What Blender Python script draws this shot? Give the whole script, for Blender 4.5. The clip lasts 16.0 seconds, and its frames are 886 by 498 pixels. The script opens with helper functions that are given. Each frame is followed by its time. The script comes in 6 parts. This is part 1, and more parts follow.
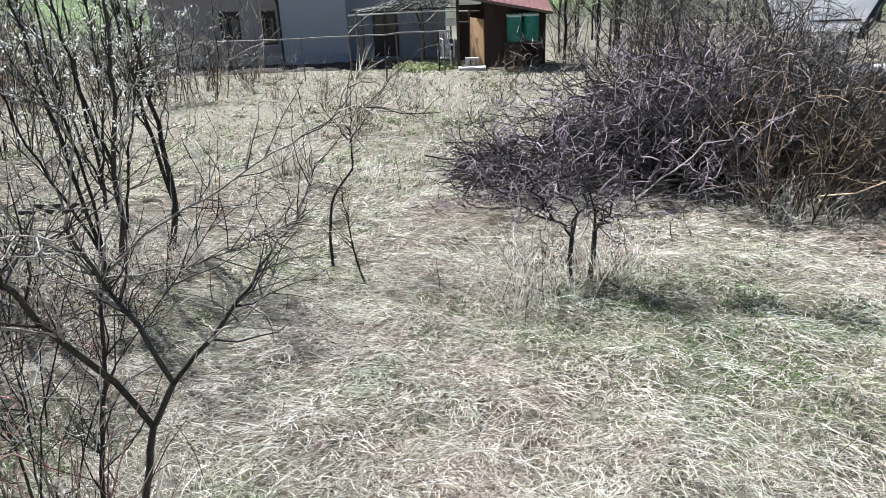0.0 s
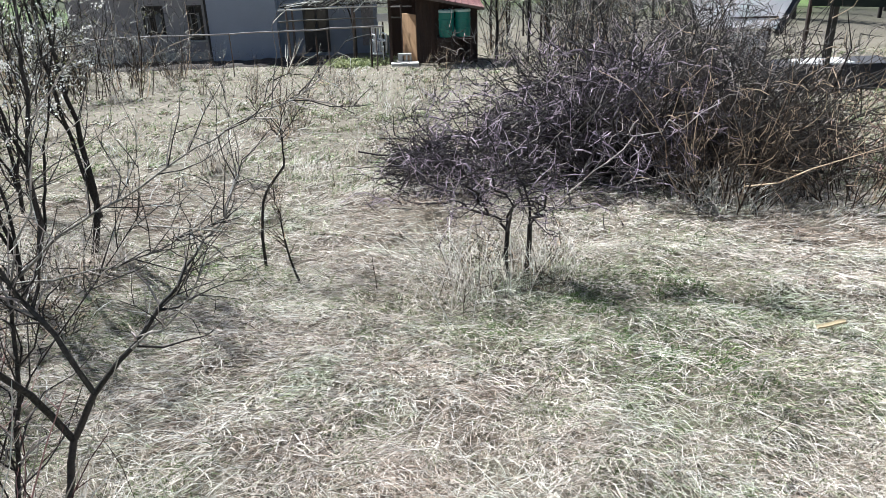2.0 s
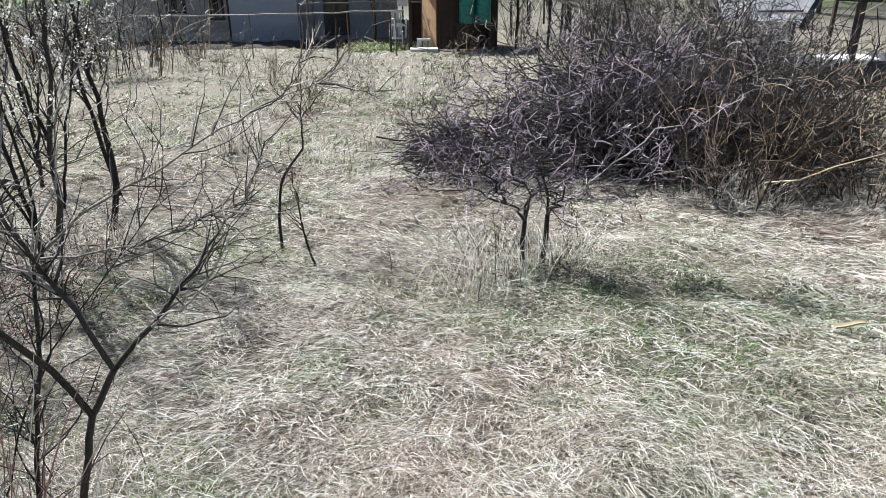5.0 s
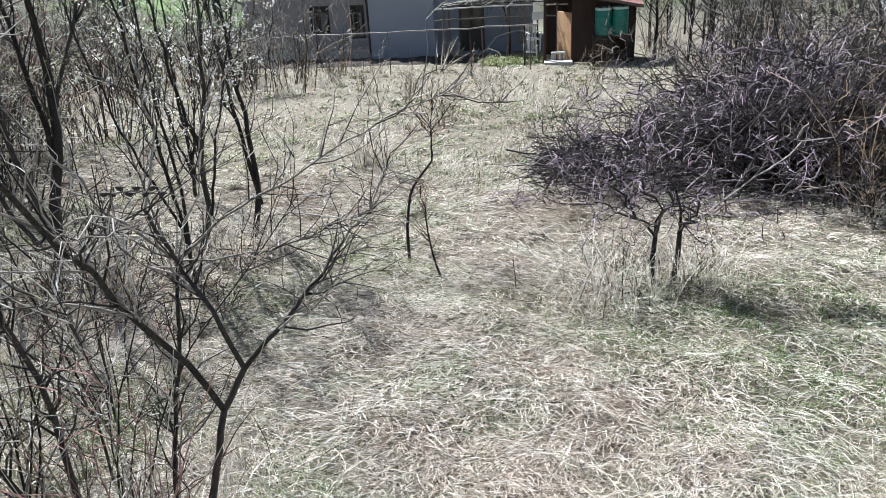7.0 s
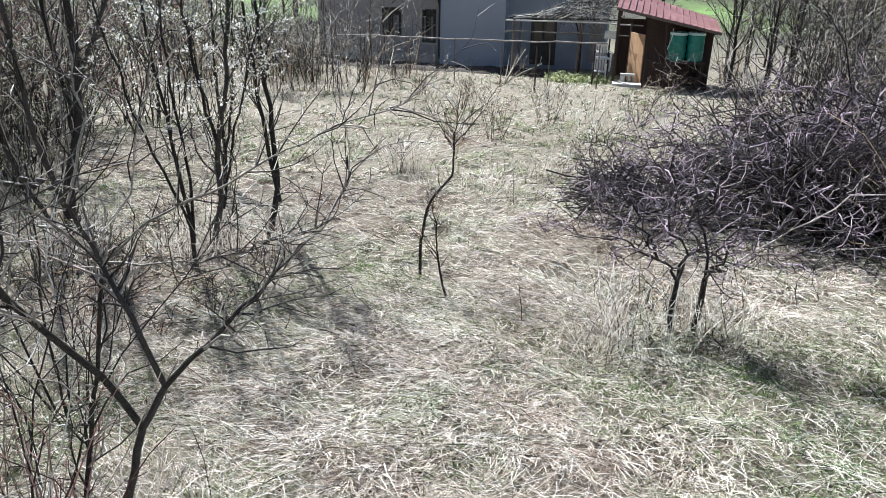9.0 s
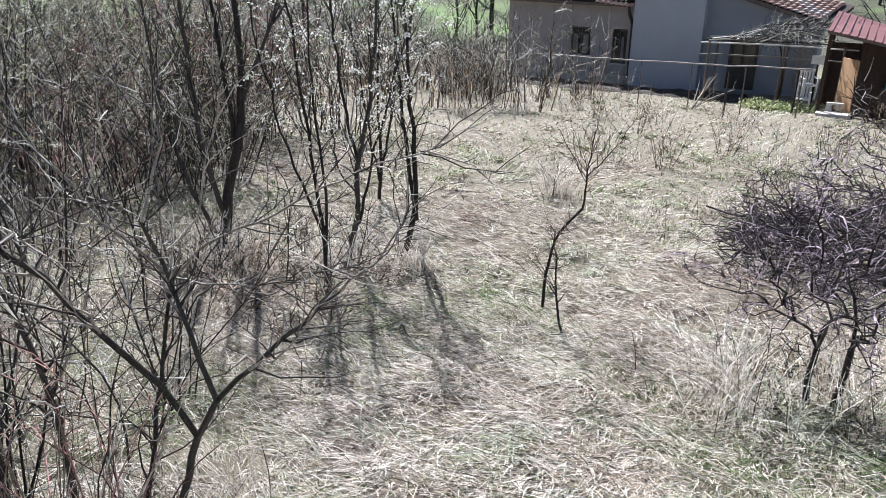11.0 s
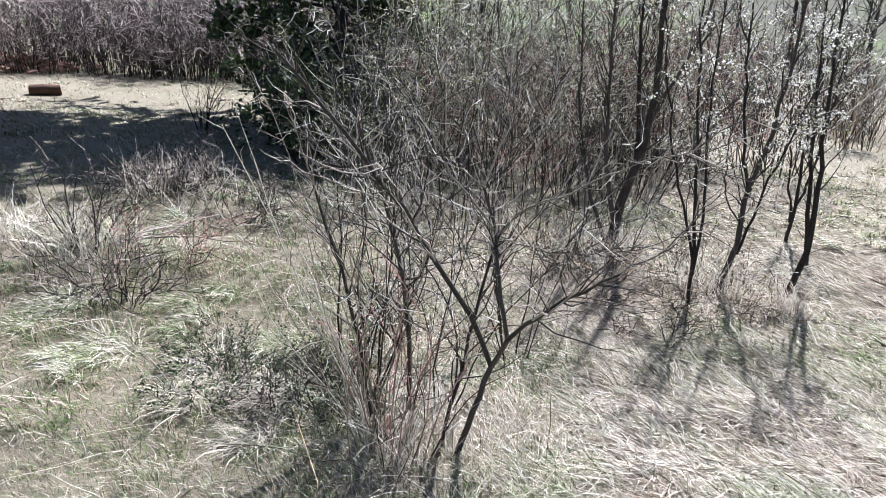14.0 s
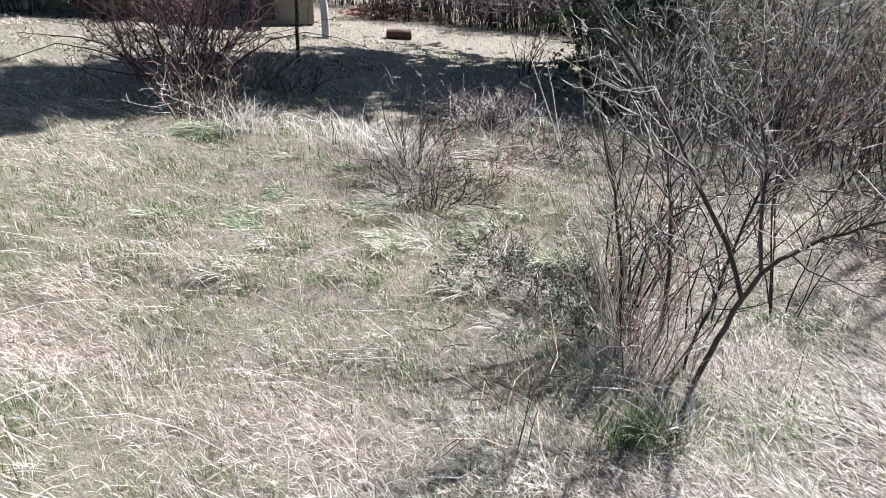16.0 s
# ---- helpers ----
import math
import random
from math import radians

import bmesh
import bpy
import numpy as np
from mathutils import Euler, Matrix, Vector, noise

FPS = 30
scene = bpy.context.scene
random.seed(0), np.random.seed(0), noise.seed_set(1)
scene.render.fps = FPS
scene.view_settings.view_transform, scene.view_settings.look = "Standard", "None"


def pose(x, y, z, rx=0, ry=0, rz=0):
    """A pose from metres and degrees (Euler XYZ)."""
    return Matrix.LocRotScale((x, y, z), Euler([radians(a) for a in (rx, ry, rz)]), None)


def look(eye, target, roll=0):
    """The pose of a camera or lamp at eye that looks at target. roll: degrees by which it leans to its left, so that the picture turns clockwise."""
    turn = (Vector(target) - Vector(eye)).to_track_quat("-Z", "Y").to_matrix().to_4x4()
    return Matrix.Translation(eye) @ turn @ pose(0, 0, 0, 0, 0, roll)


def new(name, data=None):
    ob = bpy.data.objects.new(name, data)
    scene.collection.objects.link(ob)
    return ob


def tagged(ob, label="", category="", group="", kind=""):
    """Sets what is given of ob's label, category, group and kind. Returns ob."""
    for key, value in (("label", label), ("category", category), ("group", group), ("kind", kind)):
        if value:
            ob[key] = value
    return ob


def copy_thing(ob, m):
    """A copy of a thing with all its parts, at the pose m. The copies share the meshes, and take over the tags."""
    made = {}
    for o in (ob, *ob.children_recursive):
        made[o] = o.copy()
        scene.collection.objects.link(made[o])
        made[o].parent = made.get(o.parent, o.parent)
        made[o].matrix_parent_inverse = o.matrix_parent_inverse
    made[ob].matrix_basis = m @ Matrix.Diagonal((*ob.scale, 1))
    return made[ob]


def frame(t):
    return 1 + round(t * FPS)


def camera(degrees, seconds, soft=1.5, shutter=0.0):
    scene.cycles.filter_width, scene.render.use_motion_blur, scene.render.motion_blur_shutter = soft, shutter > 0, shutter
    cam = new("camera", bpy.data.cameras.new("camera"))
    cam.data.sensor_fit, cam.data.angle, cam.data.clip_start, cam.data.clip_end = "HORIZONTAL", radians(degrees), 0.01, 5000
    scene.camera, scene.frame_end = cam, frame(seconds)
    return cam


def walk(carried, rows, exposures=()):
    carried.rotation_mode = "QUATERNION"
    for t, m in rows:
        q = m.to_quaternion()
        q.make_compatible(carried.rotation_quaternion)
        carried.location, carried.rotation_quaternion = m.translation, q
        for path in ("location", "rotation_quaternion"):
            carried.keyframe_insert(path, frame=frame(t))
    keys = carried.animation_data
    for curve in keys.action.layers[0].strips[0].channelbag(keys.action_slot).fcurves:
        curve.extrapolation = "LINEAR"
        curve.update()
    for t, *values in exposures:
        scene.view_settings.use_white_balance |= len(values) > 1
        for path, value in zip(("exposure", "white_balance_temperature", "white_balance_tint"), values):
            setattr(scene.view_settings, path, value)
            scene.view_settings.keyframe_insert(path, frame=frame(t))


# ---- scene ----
cam = camera(62.3, 16.0, soft=0.45)
PATH = [
    (0, (-0.176, -0.470, 2.462), (-0.211, 1.371, 1.683), -2.3),
    (0.5, (-0.182, -0.445, 2.456), (-0.173, 1.396, 1.674), -1.8),
    (1, (-0.173, -0.435, 2.452), (-0.122, 1.402, 1.661), -1.7),
    (1.5, (-0.168, -0.425, 2.441), (-0.078, 1.409, 1.648), -1.6),
    (2, (-0.164, -0.419, 2.435), (-0.029, 1.412, 1.642), -1.5),
    (2.5, (-0.158, -0.415, 2.429), (0.009, 1.416, 1.642), -1.2),
    (3, (-0.170, -0.404, 2.424), (0.028, 1.426, 1.640), -0.7),
    (3.2, (-0.160, -0.410, 2.419), (0.043, 1.418, 1.634), -1.1),
    (5.3, (-0.203, -0.408, 2.436), (-0.152, 1.413, 1.609), -0.0),
    (5.5, (-0.206, -0.413, 2.432), (-0.198, 1.411, 1.612), -0.0),
    (6, (-0.198, -0.421, 2.438), (-0.317, 1.407, 1.636), -1.0),
    (6.5, (-0.181, -0.427, 2.443), (-0.394, 1.409, 1.677), -2.3),
    (7, (-0.154, -0.394, 2.421), (-0.406, 1.430, 1.639), -3.1),
    (7.5, (-0.098, -0.318, 2.396), (-0.348, 1.498, 1.595), -2.9),
    (8, (-0.016, -0.239, 2.363), (-0.282, 1.588, 1.594), -2.2),
    (8.2, (0.023, -0.181, 2.354), (-0.264, 1.648, 1.596), -1.5),
    (10.3, (0.447, 0.232, 2.433), (-0.202, 1.959, 1.662), 2.4),
    (10.5, (0.489, 0.260, 2.439), (-0.203, 1.973, 1.673), 2.0),
    (11, (0.601, 0.320, 2.445), (-0.269, 1.967, 1.717), 0.7),
    (11.5, (0.737, 0.371, 2.404), (-0.315, 1.921, 1.703), -0.2),
    (12, (0.874, 0.421, 2.367), (-0.297, 1.866, 1.632), 1.2),
    (12.5, (1.018, 0.449, 2.351), (-0.260, 1.769, 1.559), 2.9),
    (13, (1.146, 0.426, 2.383), (-0.263, 1.605, 1.592), 2.4),
    (13.5, (1.265, 0.391, 2.416), (-0.284, 1.422, 1.682), 1.5),
    (14, (1.391, 0.363, 2.426), (-0.291, 1.211, 1.755), 1.3),
    (14.5, (1.504, 0.345, 2.412), (-0.279, 0.974, 1.759), 1.7),
    (15, (1.658, 0.336, 2.365), (-0.184, 0.748, 1.704), 1.6),
    (15.5, (1.828, 0.354, 2.336), (-0.026, 0.550, 1.614), 1.6),
    (16, (1.977, 0.392, 2.337), (0.135, 0.452, 1.560), 1.0),
]
walk(cam, [(t, look(eye, target, roll)) for t, eye, target, roll in PATH],
     [(0, 1.38, 5800, 6), (1.5, 1.32, 5800, 6), (3, 1.28, 5850, 6), (5.5, 1.25, 5800, 7), (8, 1.45, 5800, 7), (10.5, 1.43, 5800, 10), (12.0, 1.52, 5850, 12), (13.0, 1.47, 5850, 11), (14.0, 1.68, 5850, 11), (14.5, 1.86, 5850, 10), (15.5, 1.76, 5800, 10), (16, 1.66, 5850, 15)])

# ---- light ----
SUN_AZ = radians(-42.0)      # clockwise from +y, behind the house
SUN_EL = radians(47.0)
world = bpy.data.worlds.new("sky")
scene.world = world
world.use_nodes = True
_nt = world.node_tree
_sky = _nt.nodes.new("ShaderNodeTexSky")
_sky.sky_type = "NISHITA"
_sky.sun_disc = False
_sky.sun_elevation, _sky.sun_rotation = SUN_EL, SUN_AZ
_nt.links.new(_sky.outputs[0], _nt.nodes["Background"].inputs[0])
_nt.nodes["Background"].inputs[1].default_value = 0.034
sun = new("sun", bpy.data.lights.new("sun", "SUN"))
sun.data.energy, sun.data.angle, sun.data.color = 5.0, radians(0.55), (1.0, 0.96, 0.90)
_way = Vector((math.sin(SUN_AZ) * math.cos(SUN_EL), math.cos(SUN_AZ) * math.cos(SUN_EL), math.sin(SUN_EL)))
sun.matrix_world = look(_way * 60, (0, 0, 0))


# ---- materials ----
def shader(name):
    m = bpy.data.materials.new(name)
    m.use_nodes = True
    nt = m.node_tree
    return m, nt, nt.nodes["Principled BSDF"]


def ramp(nt, source, *stops):
    r = nt.nodes.new("ShaderNodeValToRGB")
    while len(r.color_ramp.elements) < len(stops):
        r.color_ramp.elements.new(0.5)
    for e, (p, c) in zip(r.color_ramp.elements, stops):
        e.position, e.color = p, (*c, 1)
    nt.links.new(source, r.inputs[0])
    return r.outputs[0]


def noisy(nt, scale, detail=4.0, rough=0.6, stretch=None, kind="Object"):
    co = nt.nodes.new("ShaderNodeTexCoord").outputs[kind]
    if stretch:
        mp = nt.nodes.new("ShaderNodeMapping")
        mp.inputs["Scale"].default_value = stretch
        nt.links.new(co, mp.inputs[0])
        co = mp.outputs[0]
    n = nt.nodes.new("ShaderNodeTexNoise")
    n.inputs["Scale"].default_value, n.inputs["Detail"].default_value, n.inputs["Roughness"].default_value = scale, detail, rough
    nt.links.new(co, n.inputs["Vector"])
    return n.outputs[0]


def mixed(nt, fac, a, b, mode="MIX"):
    mx = nt.nodes.new("ShaderNodeMix")
    mx.data_type, mx.blend_type = "RGBA", mode
    if isinstance(fac, float):
        mx.inputs[0].default_value = fac
    else:
        nt.links.new(fac, mx.inputs[0])
    for socket, v in ((mx.inputs[6], a), (mx.inputs[7], b)):
        if isinstance(v, tuple):
            socket.default_value = (*v, 1)
        else:
            nt.links.new(v, socket)
    return mx.outputs[2]


def bumped(nt, bsdf, height, strength=0.4, dist=0.01):
    b = nt.nodes.new("ShaderNodeBump")
    b.inputs["Strength"].default_value, b.inputs["Distance"].default_value = strength, dist
    nt.links.new(height, b.inputs["Height"])
    nt.links.new(b.outputs[0], bsdf.inputs["Normal"])


def surface(name, dark, light, scale=6.0, rough=0.85, fine=60.0, bump=0.4, dist=0.01, stretch=None, metal=0.0, stain=None):
    """A surface with two scales of variation and a fine relief."""
    m, nt, b = shader(name)
    col = ramp(nt, noisy(nt, scale, 5, 0.6, stretch), (0.3, dark), (0.7, light))
    f = noisy(nt, fine, 6, 0.7, stretch)
    col = mixed(nt, 0.35, col, ramp(nt, f, (0.3, tuple(c * 0.55 for c in dark)), (0.7, light)))
    if stain:
        s = ramp(nt, noisy(nt, scale * 0.35, 6, 0.65), (0.52, (0, 0, 0)), (0.68, (1, 1, 1)))
        col = mixed(nt, s, col, stain)
    nt.links.new(col, b.inputs["Base Color"])
    b.inputs["Roughness"].default_value, b.inputs["Metallic"].default_value = rough, metal
    bumped(nt, b, f, bump, dist)
    return m


def leafy(name, stops, through_light=0.35, rough=0.5, gloss=0.25, clumps=0.0):
    """Blades and leaves: one colour for each piece, light shining through."""
    m, nt, b = shader(name)
    rnd = nt.nodes.new("ShaderNodeNewGeometry").outputs["Random Per Island"]
    col = ramp(nt, rnd, *stops)
    col = mixed(nt, 0.75, col, ramp(nt, noisy(nt, 1.1, 5, 0.65), (0.30, (0.80, 0.76, 0.74)), (0.46, (1.0, 0.96, 0.96)), (0.56, (1.0, 1.0, 1.0)), (0.68, (0.82, 0.92, 0.80))), "MULTIPLY")
    col = mixed(nt, clumps, col, ramp(nt, noisy(nt, 30.0, 3, 0.6), (0.34, (0.43, 0.41, 0.38)), (0.50, (0.96, 0.94, 0.93)), (0.66, (1.0, 1.0, 1.0))), "MULTIPLY")
    nt.links.new(col, b.inputs["Base Color"])
    b.inputs["Roughness"].default_value = rough
    b.inputs["Specular IOR Level"].default_value = gloss
    t = nt.nodes.new("ShaderNodeBsdfTranslucent")
    nt.links.new(col, t.inputs[0])
    mx = nt.nodes.new("ShaderNodeMixShader")
    mx.inputs[0].default_value = through_light
    nt.links.new(b.outputs[0], mx.inputs[1])
    nt.links.new(t.outputs[0], mx.inputs[2])
    nt.links.new(mx.outputs[0], nt.nodes["Material Output"].inputs[0])
    return m


def barky(name, dark, light, rough=0.55, scale=25.0, share=0.56, blend=0.84):
    m, nt, b = shader(name)
    whole = nt.nodes.new("ShaderNodeMath")
    whole.operation = "ADD"
    nt.links.new(nt.nodes.new("ShaderNodeNewGeometry").outputs["Random Per Island"], whole.inputs[0])
    nt.links.new(nt.nodes.new("ShaderNodeObjectInfo").outputs["Random"], whole.inputs[1])
    turn = nt.nodes.new("ShaderNodeMath")
    turn.operation = "FRACT"
    nt.links.new(whole.outputs[0], turn.inputs[0])
    rnd = turn.outputs[0]
    col = mixed(nt, blend, ramp(nt, noisy(nt, scale, 5, 0.7), (0.3, dark), (0.7, light)), ramp(nt, rnd, (0.0, dark), (share, dark), (share + 0.14, light), (1.0, tuple(min(0.7, 1.4 * c) for c in light))))
    nt.links.new(col, b.inputs["Base Color"])
    b.inputs["Roughness"].default_value = rough + 0.15
    b.inputs["Specular IOR Level"].default_value = 0.18
    bumped(nt, b, noisy(nt, 120.0, 4, 0.7), 0.4, 0.003)
    return m


M_STRAW = leafy("dry_straw", [(0.0, (0.035, 0.028, 0.022)), (0.11, (0.11, 0.09, 0.07)), (0.20, (0.53, 0.46, 0.385)), (0.5, (0.735, 0.69, 0.615)), (0.8, (0.81, 0.785, 0.73)), (1.0, (0.86, 0.848, 0.81))], 0.24, 0.65, 0.2, 0.9)
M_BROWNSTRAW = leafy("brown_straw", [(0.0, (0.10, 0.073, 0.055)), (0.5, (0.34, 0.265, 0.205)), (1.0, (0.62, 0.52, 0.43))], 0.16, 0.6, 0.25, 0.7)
M_GREEN = leafy("green_blade", [(0.0, (0.03, 0.05, 0.016)), (0.3, (0.09, 0.14, 0.045)), (0.5, (0.23, 0.29, 0.13)), (0.75, (0.48, 0.53, 0.34)), (1.0, (0.70, 0.73, 0.57))], 0.3, 0.6, 0.2, 0.7)
M_SHOOT = leafy("deep_green_shoot", [(0.0, (0.025, 0.05, 0.014)), (0.5, (0.07, 0.13, 0.035)), (1.0, (0.22, 0.32, 0.10))], 0.3)
M_BUD = leafy("young_leaf", [(0.0, (0.07, 0.075, 0.03)), (0.4, (0.22, 0.23, 0.10)), (0.7, (0.42, 0.42, 0.24)), (1.0, (0.66, 0.65, 0.50))], 0.3)
M_DARKLEAF = leafy("dark_leaf", [(0.0, (0.02, 0.035, 0.015)), (0.7, (0.05, 0.08, 0.03)), (1.0, (0.12, 0.17, 0.07))], 0.2)
M_REDBUD = leafy("red_bud", [(0.0, (0.10, 0.04, 0.045)), (1.0, (0.27, 0.13, 0.13))], 0.3)
M_PETAL = leafy("white_petal", [(0.0, (0.74, 0.74, 0.70)), (1.0, (0.86, 0.86, 0.84))], 0.35)
M_HEDGE = leafy("hedge_leaf", [(0.0, (0.14, 0.18, 0.06)), (1.0, (0.62, 0.66, 0.40))], 0.4)
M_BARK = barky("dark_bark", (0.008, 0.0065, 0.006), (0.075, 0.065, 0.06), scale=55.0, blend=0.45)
M_TWIG = barky("grey_twig", (0.015, 0.013, 0.012), (0.60, 0.57, 0.50), 0.4, share=0.61, blend=0.94)
M_LIMB = barky("grey_bark", (0.010, 0.009, 0.008), (0.10, 0.09, 0.08), 0.5, scale=70.0, blend=0.3)
M_PALEBARK = barky("pale_grey_bark", (0.03, 0.026, 0.022), (0.40, 0.37, 0.325), 0.45, scale=70.0, blend=0.3)
M_DARKTWIG = barky("dark_twig", (0.010, 0.008, 0.007), (0.34, 0.295, 0.275), 0.45, share=0.63)
M_PURPLE = barky("purple_twig", (0.016, 0.011, 0.016), (0.47, 0.375, 0.45), 0.4, share=0.69, blend=0.9)
M_SILVER = barky("silver_twig", (0.16, 0.135, 0.125), (0.50, 0.445, 0.42), 0.4)
M_BROWN = barky("brown_twig", (0.022, 0.015, 0.012), (0.50, 0.375, 0.26), 0.5, share=0.70, blend=0.9)
M_REDTWIG = barky("red_twig", (0.04, 0.018, 0.016), (0.40, 0.23, 0.21), 0.5, share=0.50)
M_CANE = barky("dry_cane", (0.20, 0.16, 0.12), (0.62, 0.55, 0.46), 0.5)
M_FARTWIG = barky("far_twig", (0.05, 0.045, 0.045), (0.36, 0.34, 0.335), 0.6)
M_HEDGETWIG = barky("hedge_twig", (0.06, 0.043, 0.047), (0.52, 0.44, 0.45), 0.6)
M_BIRCH = surface("pale_bark", (0.30, 0.28, 0.25), (0.62, 0.60, 0.56), 8, 0.7, 40, 0.5, 0.01, (1, 1, 0.4))
M_POD = surface("dry_pod", (0.02, 0.015, 0.012), (0.06, 0.045, 0.04), 30, 0.6)
M_LOG = surface("orange_log", (0.04, 0.02, 0.013), (0.12, 0.058, 0.032), 12, 0.9)
M_PLASTER = surface("beige_plaster", (0.34, 0.32, 0.325), (0.425, 0.40, 0.40), 0.8, 0.9, 45, 0.35, 0.008, stain=(0.36, 0.34, 0.345))
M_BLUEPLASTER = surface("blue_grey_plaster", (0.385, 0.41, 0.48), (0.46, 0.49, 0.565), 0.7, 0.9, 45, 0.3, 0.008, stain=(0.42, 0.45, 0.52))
# the bay's blue-grey taken darker, shade of the set-back wall included
M_SHADEPLASTER = surface("shade_grey_plaster", (0.29, 0.32, 0.375), (0.36, 0.39, 0.45), 0.8, 0.9, 45, 0.35, 0.008, stain=(0.25, 0.275, 0.32))
M_TILE = surface("roof_tile", (0.52, 0.31, 0.24), (0.70, 0.48, 0.40), 2.0, 0.8, 30, 0.4, 0.01, stain=(0.62, 0.54, 0.50))
M_MORTAR = surface("pale_mortar", (0.55, 0.54, 0.52), (0.72, 0.71, 0.69), 4, 0.9)
M_REDMETAL = surface("red_sheet", (0.15, 0.055, 0.055), (0.25, 0.11, 0.105), 1.2, 0.5, 25, 0.15, 0.004, stain=(0.36, 0.22, 0.19))
M_BOARD = surface("brown_board", (0.022, 0.012, 0.010), (0.055, 0.032, 0.024), 3, 0.8, 40, 0.5, 0.006, (1, 1, 0.12))
M_DOORWOOD = surface("orange_wood", (0.36, 0.20, 0.10), (0.58, 0.37, 0.21), 3, 0.65, 40, 0.4, 0.005, (1, 1, 0.12))
M_FRAME = surface("dark_frame", (0.025, 0.022, 0.022), (0.06, 0.055, 0.05), 6, 0.6)
M_PIPE = surface("rusty_pipe", (0.10, 0.07, 0.06), (0.20, 0.16, 0.14), 12, 0.55, metal=0.3)
M_RAIL = surface("grey_rail", (0.16, 0.145, 0.14), (0.40, 0.37, 0.35), 9, 0.6)
M_CONCRETE = surface("concrete", (0.42, 0.41, 0.39), (0.62, 0.60, 0.57), 5, 0.95, 60, 0.6)
M_WHITE = surface("white_plastic", (0.68, 0.68, 0.68), (0.80, 0.80, 0.80), 4, 0.4, 30, 0.1)
M_BARREL = surface("green_plastic", (0.012, 0.16, 0.125), (0.025, 0.25, 0.20), 3, 0.38, 30, 0.12, 0.004)
# pale green, lightened further for the sun on the barrel tops
M_SUNLID = surface("sun_paled_green_lid", (0.46, 0.66, 0.58), (0.62, 0.78, 0.70), 6, 0.45)
M_SHEET = leafy("white_sheeting", [(0.0, (0.80, 0.80, 0.83)), (1.0, (0.88, 0.88, 0.90))], 0.55, 0.35, 0.4)
M_DARKROOF = surface("dark_green_roof", (0.006, 0.012, 0.009), (0.016, 0.026, 0.02), 2, 0.8)
M_DARKTABLE = surface("dark_cloth", (0.03, 0.03, 0.038), (0.07, 0.068, 0.08), 5, 0.85)
M_OLIVE = surface("olive_render", (0.22, 0.195, 0.135), (0.33, 0.295, 0.21), 1.0, 0.9, 40, 0.4, stain=(0.14, 0.125, 0.09))
M_SOIL = surface("dark_soil", (0.028, 0.022, 0.02), (0.07, 0.055, 0.045), 4, 0.95, 40, 0.8, 0.03)
M_BRICK = surface("brick", (0.22, 0.12, 0.095), (0.42, 0.27, 0.22), 9, 0.9)
M_CARD = surface("yellow_bark", (0.48, 0.39, 0.24), (0.66, 0.56, 0.39), 9, 0.7)
M_CAR = surface("dark_blue_paint", (0.03, 0.045, 0.08), (0.05, 0.07, 0.12), 3, 0.25, 30, 0.05)
M_RUBBER = surface("rubber", (0.015, 0.015, 0.015), (0.03, 0.03, 0.03), 9, 0.8)


def make_glass():
    m, nt, b = shader("window_glass")
    b.inputs["Base Color"].default_value = (0.012, 0.014, 0.018, 1)
    b.inputs["Roughness"].default_value = 0.06
    return m


M_GLASS = make_glass()
M_CURTAIN = surface("grey_curtain", (0.10, 0.105, 0.11), (0.24, 0.24, 0.24), 5, 0.9, 20, 0.3, 0.01, (6, 1, 0.4))


def make_ground():
    m, nt, b = shader("thatched_ground")
    a = ramp(nt, noisy(nt, 0.35, 6, 0.65), (0.36, (0.23, 0.195, 0.145)), (0.50, (0.34, 0.30, 0.23)), (0.66, (0.22, 0.205, 0.125)))
    f = noisy(nt, 14.0, 8, 0.75)
    col = mixed(nt, 0.6, a, ramp(nt, f, (0.35, (0.05, 0.04, 0.03)), (0.55, (0.22, 0.185, 0.145)), (0.75, (0.44, 0.38, 0.31))))
    far = noisy(nt, 0.012, 5, 0.6)
    col = mixed(nt, ramp(nt, far, (0.50, (0, 0, 0)), (0.6, (0.8, 0.8, 0.8))), mixed(nt, 0.3, col, (0.10, 0.085, 0.06)), (0.15, 0.16, 0.075))
    ln = nt.nodes.new("ShaderNodeVectorMath")
    ln.operation = "LENGTH"
    nt.links.new(nt.nodes.new("ShaderNodeTexCoord").outputs["Object"], ln.inputs[0])
    sc = nt.nodes.new("ShaderNodeMath")
    sc.operation = "DIVIDE"
    sc.inputs[1].default_value = 120.0
    nt.links.new(ln.outputs["Value"], sc.inputs[0])
    slope = ramp(nt, noisy(nt, 0.05, 6, 0.65), (0.40, (0.035, 0.03, 0.022)), (0.52, (0.05, 0.055, 0.022)), (0.66, (0.13, 0.22, 0.05)))
    col = mixed(nt, ramp(nt, sc.outputs[0], (0.28, (0, 0, 0)), (0.40, (1, 1, 1))), col, slope)
    nt.links.new(col, b.inputs["Base Color"])
    b.inputs["Roughness"].default_value = 0.95
    bumped(nt, b, f, 0.9, 0.05)
    return m


M_GROUND = make_ground()


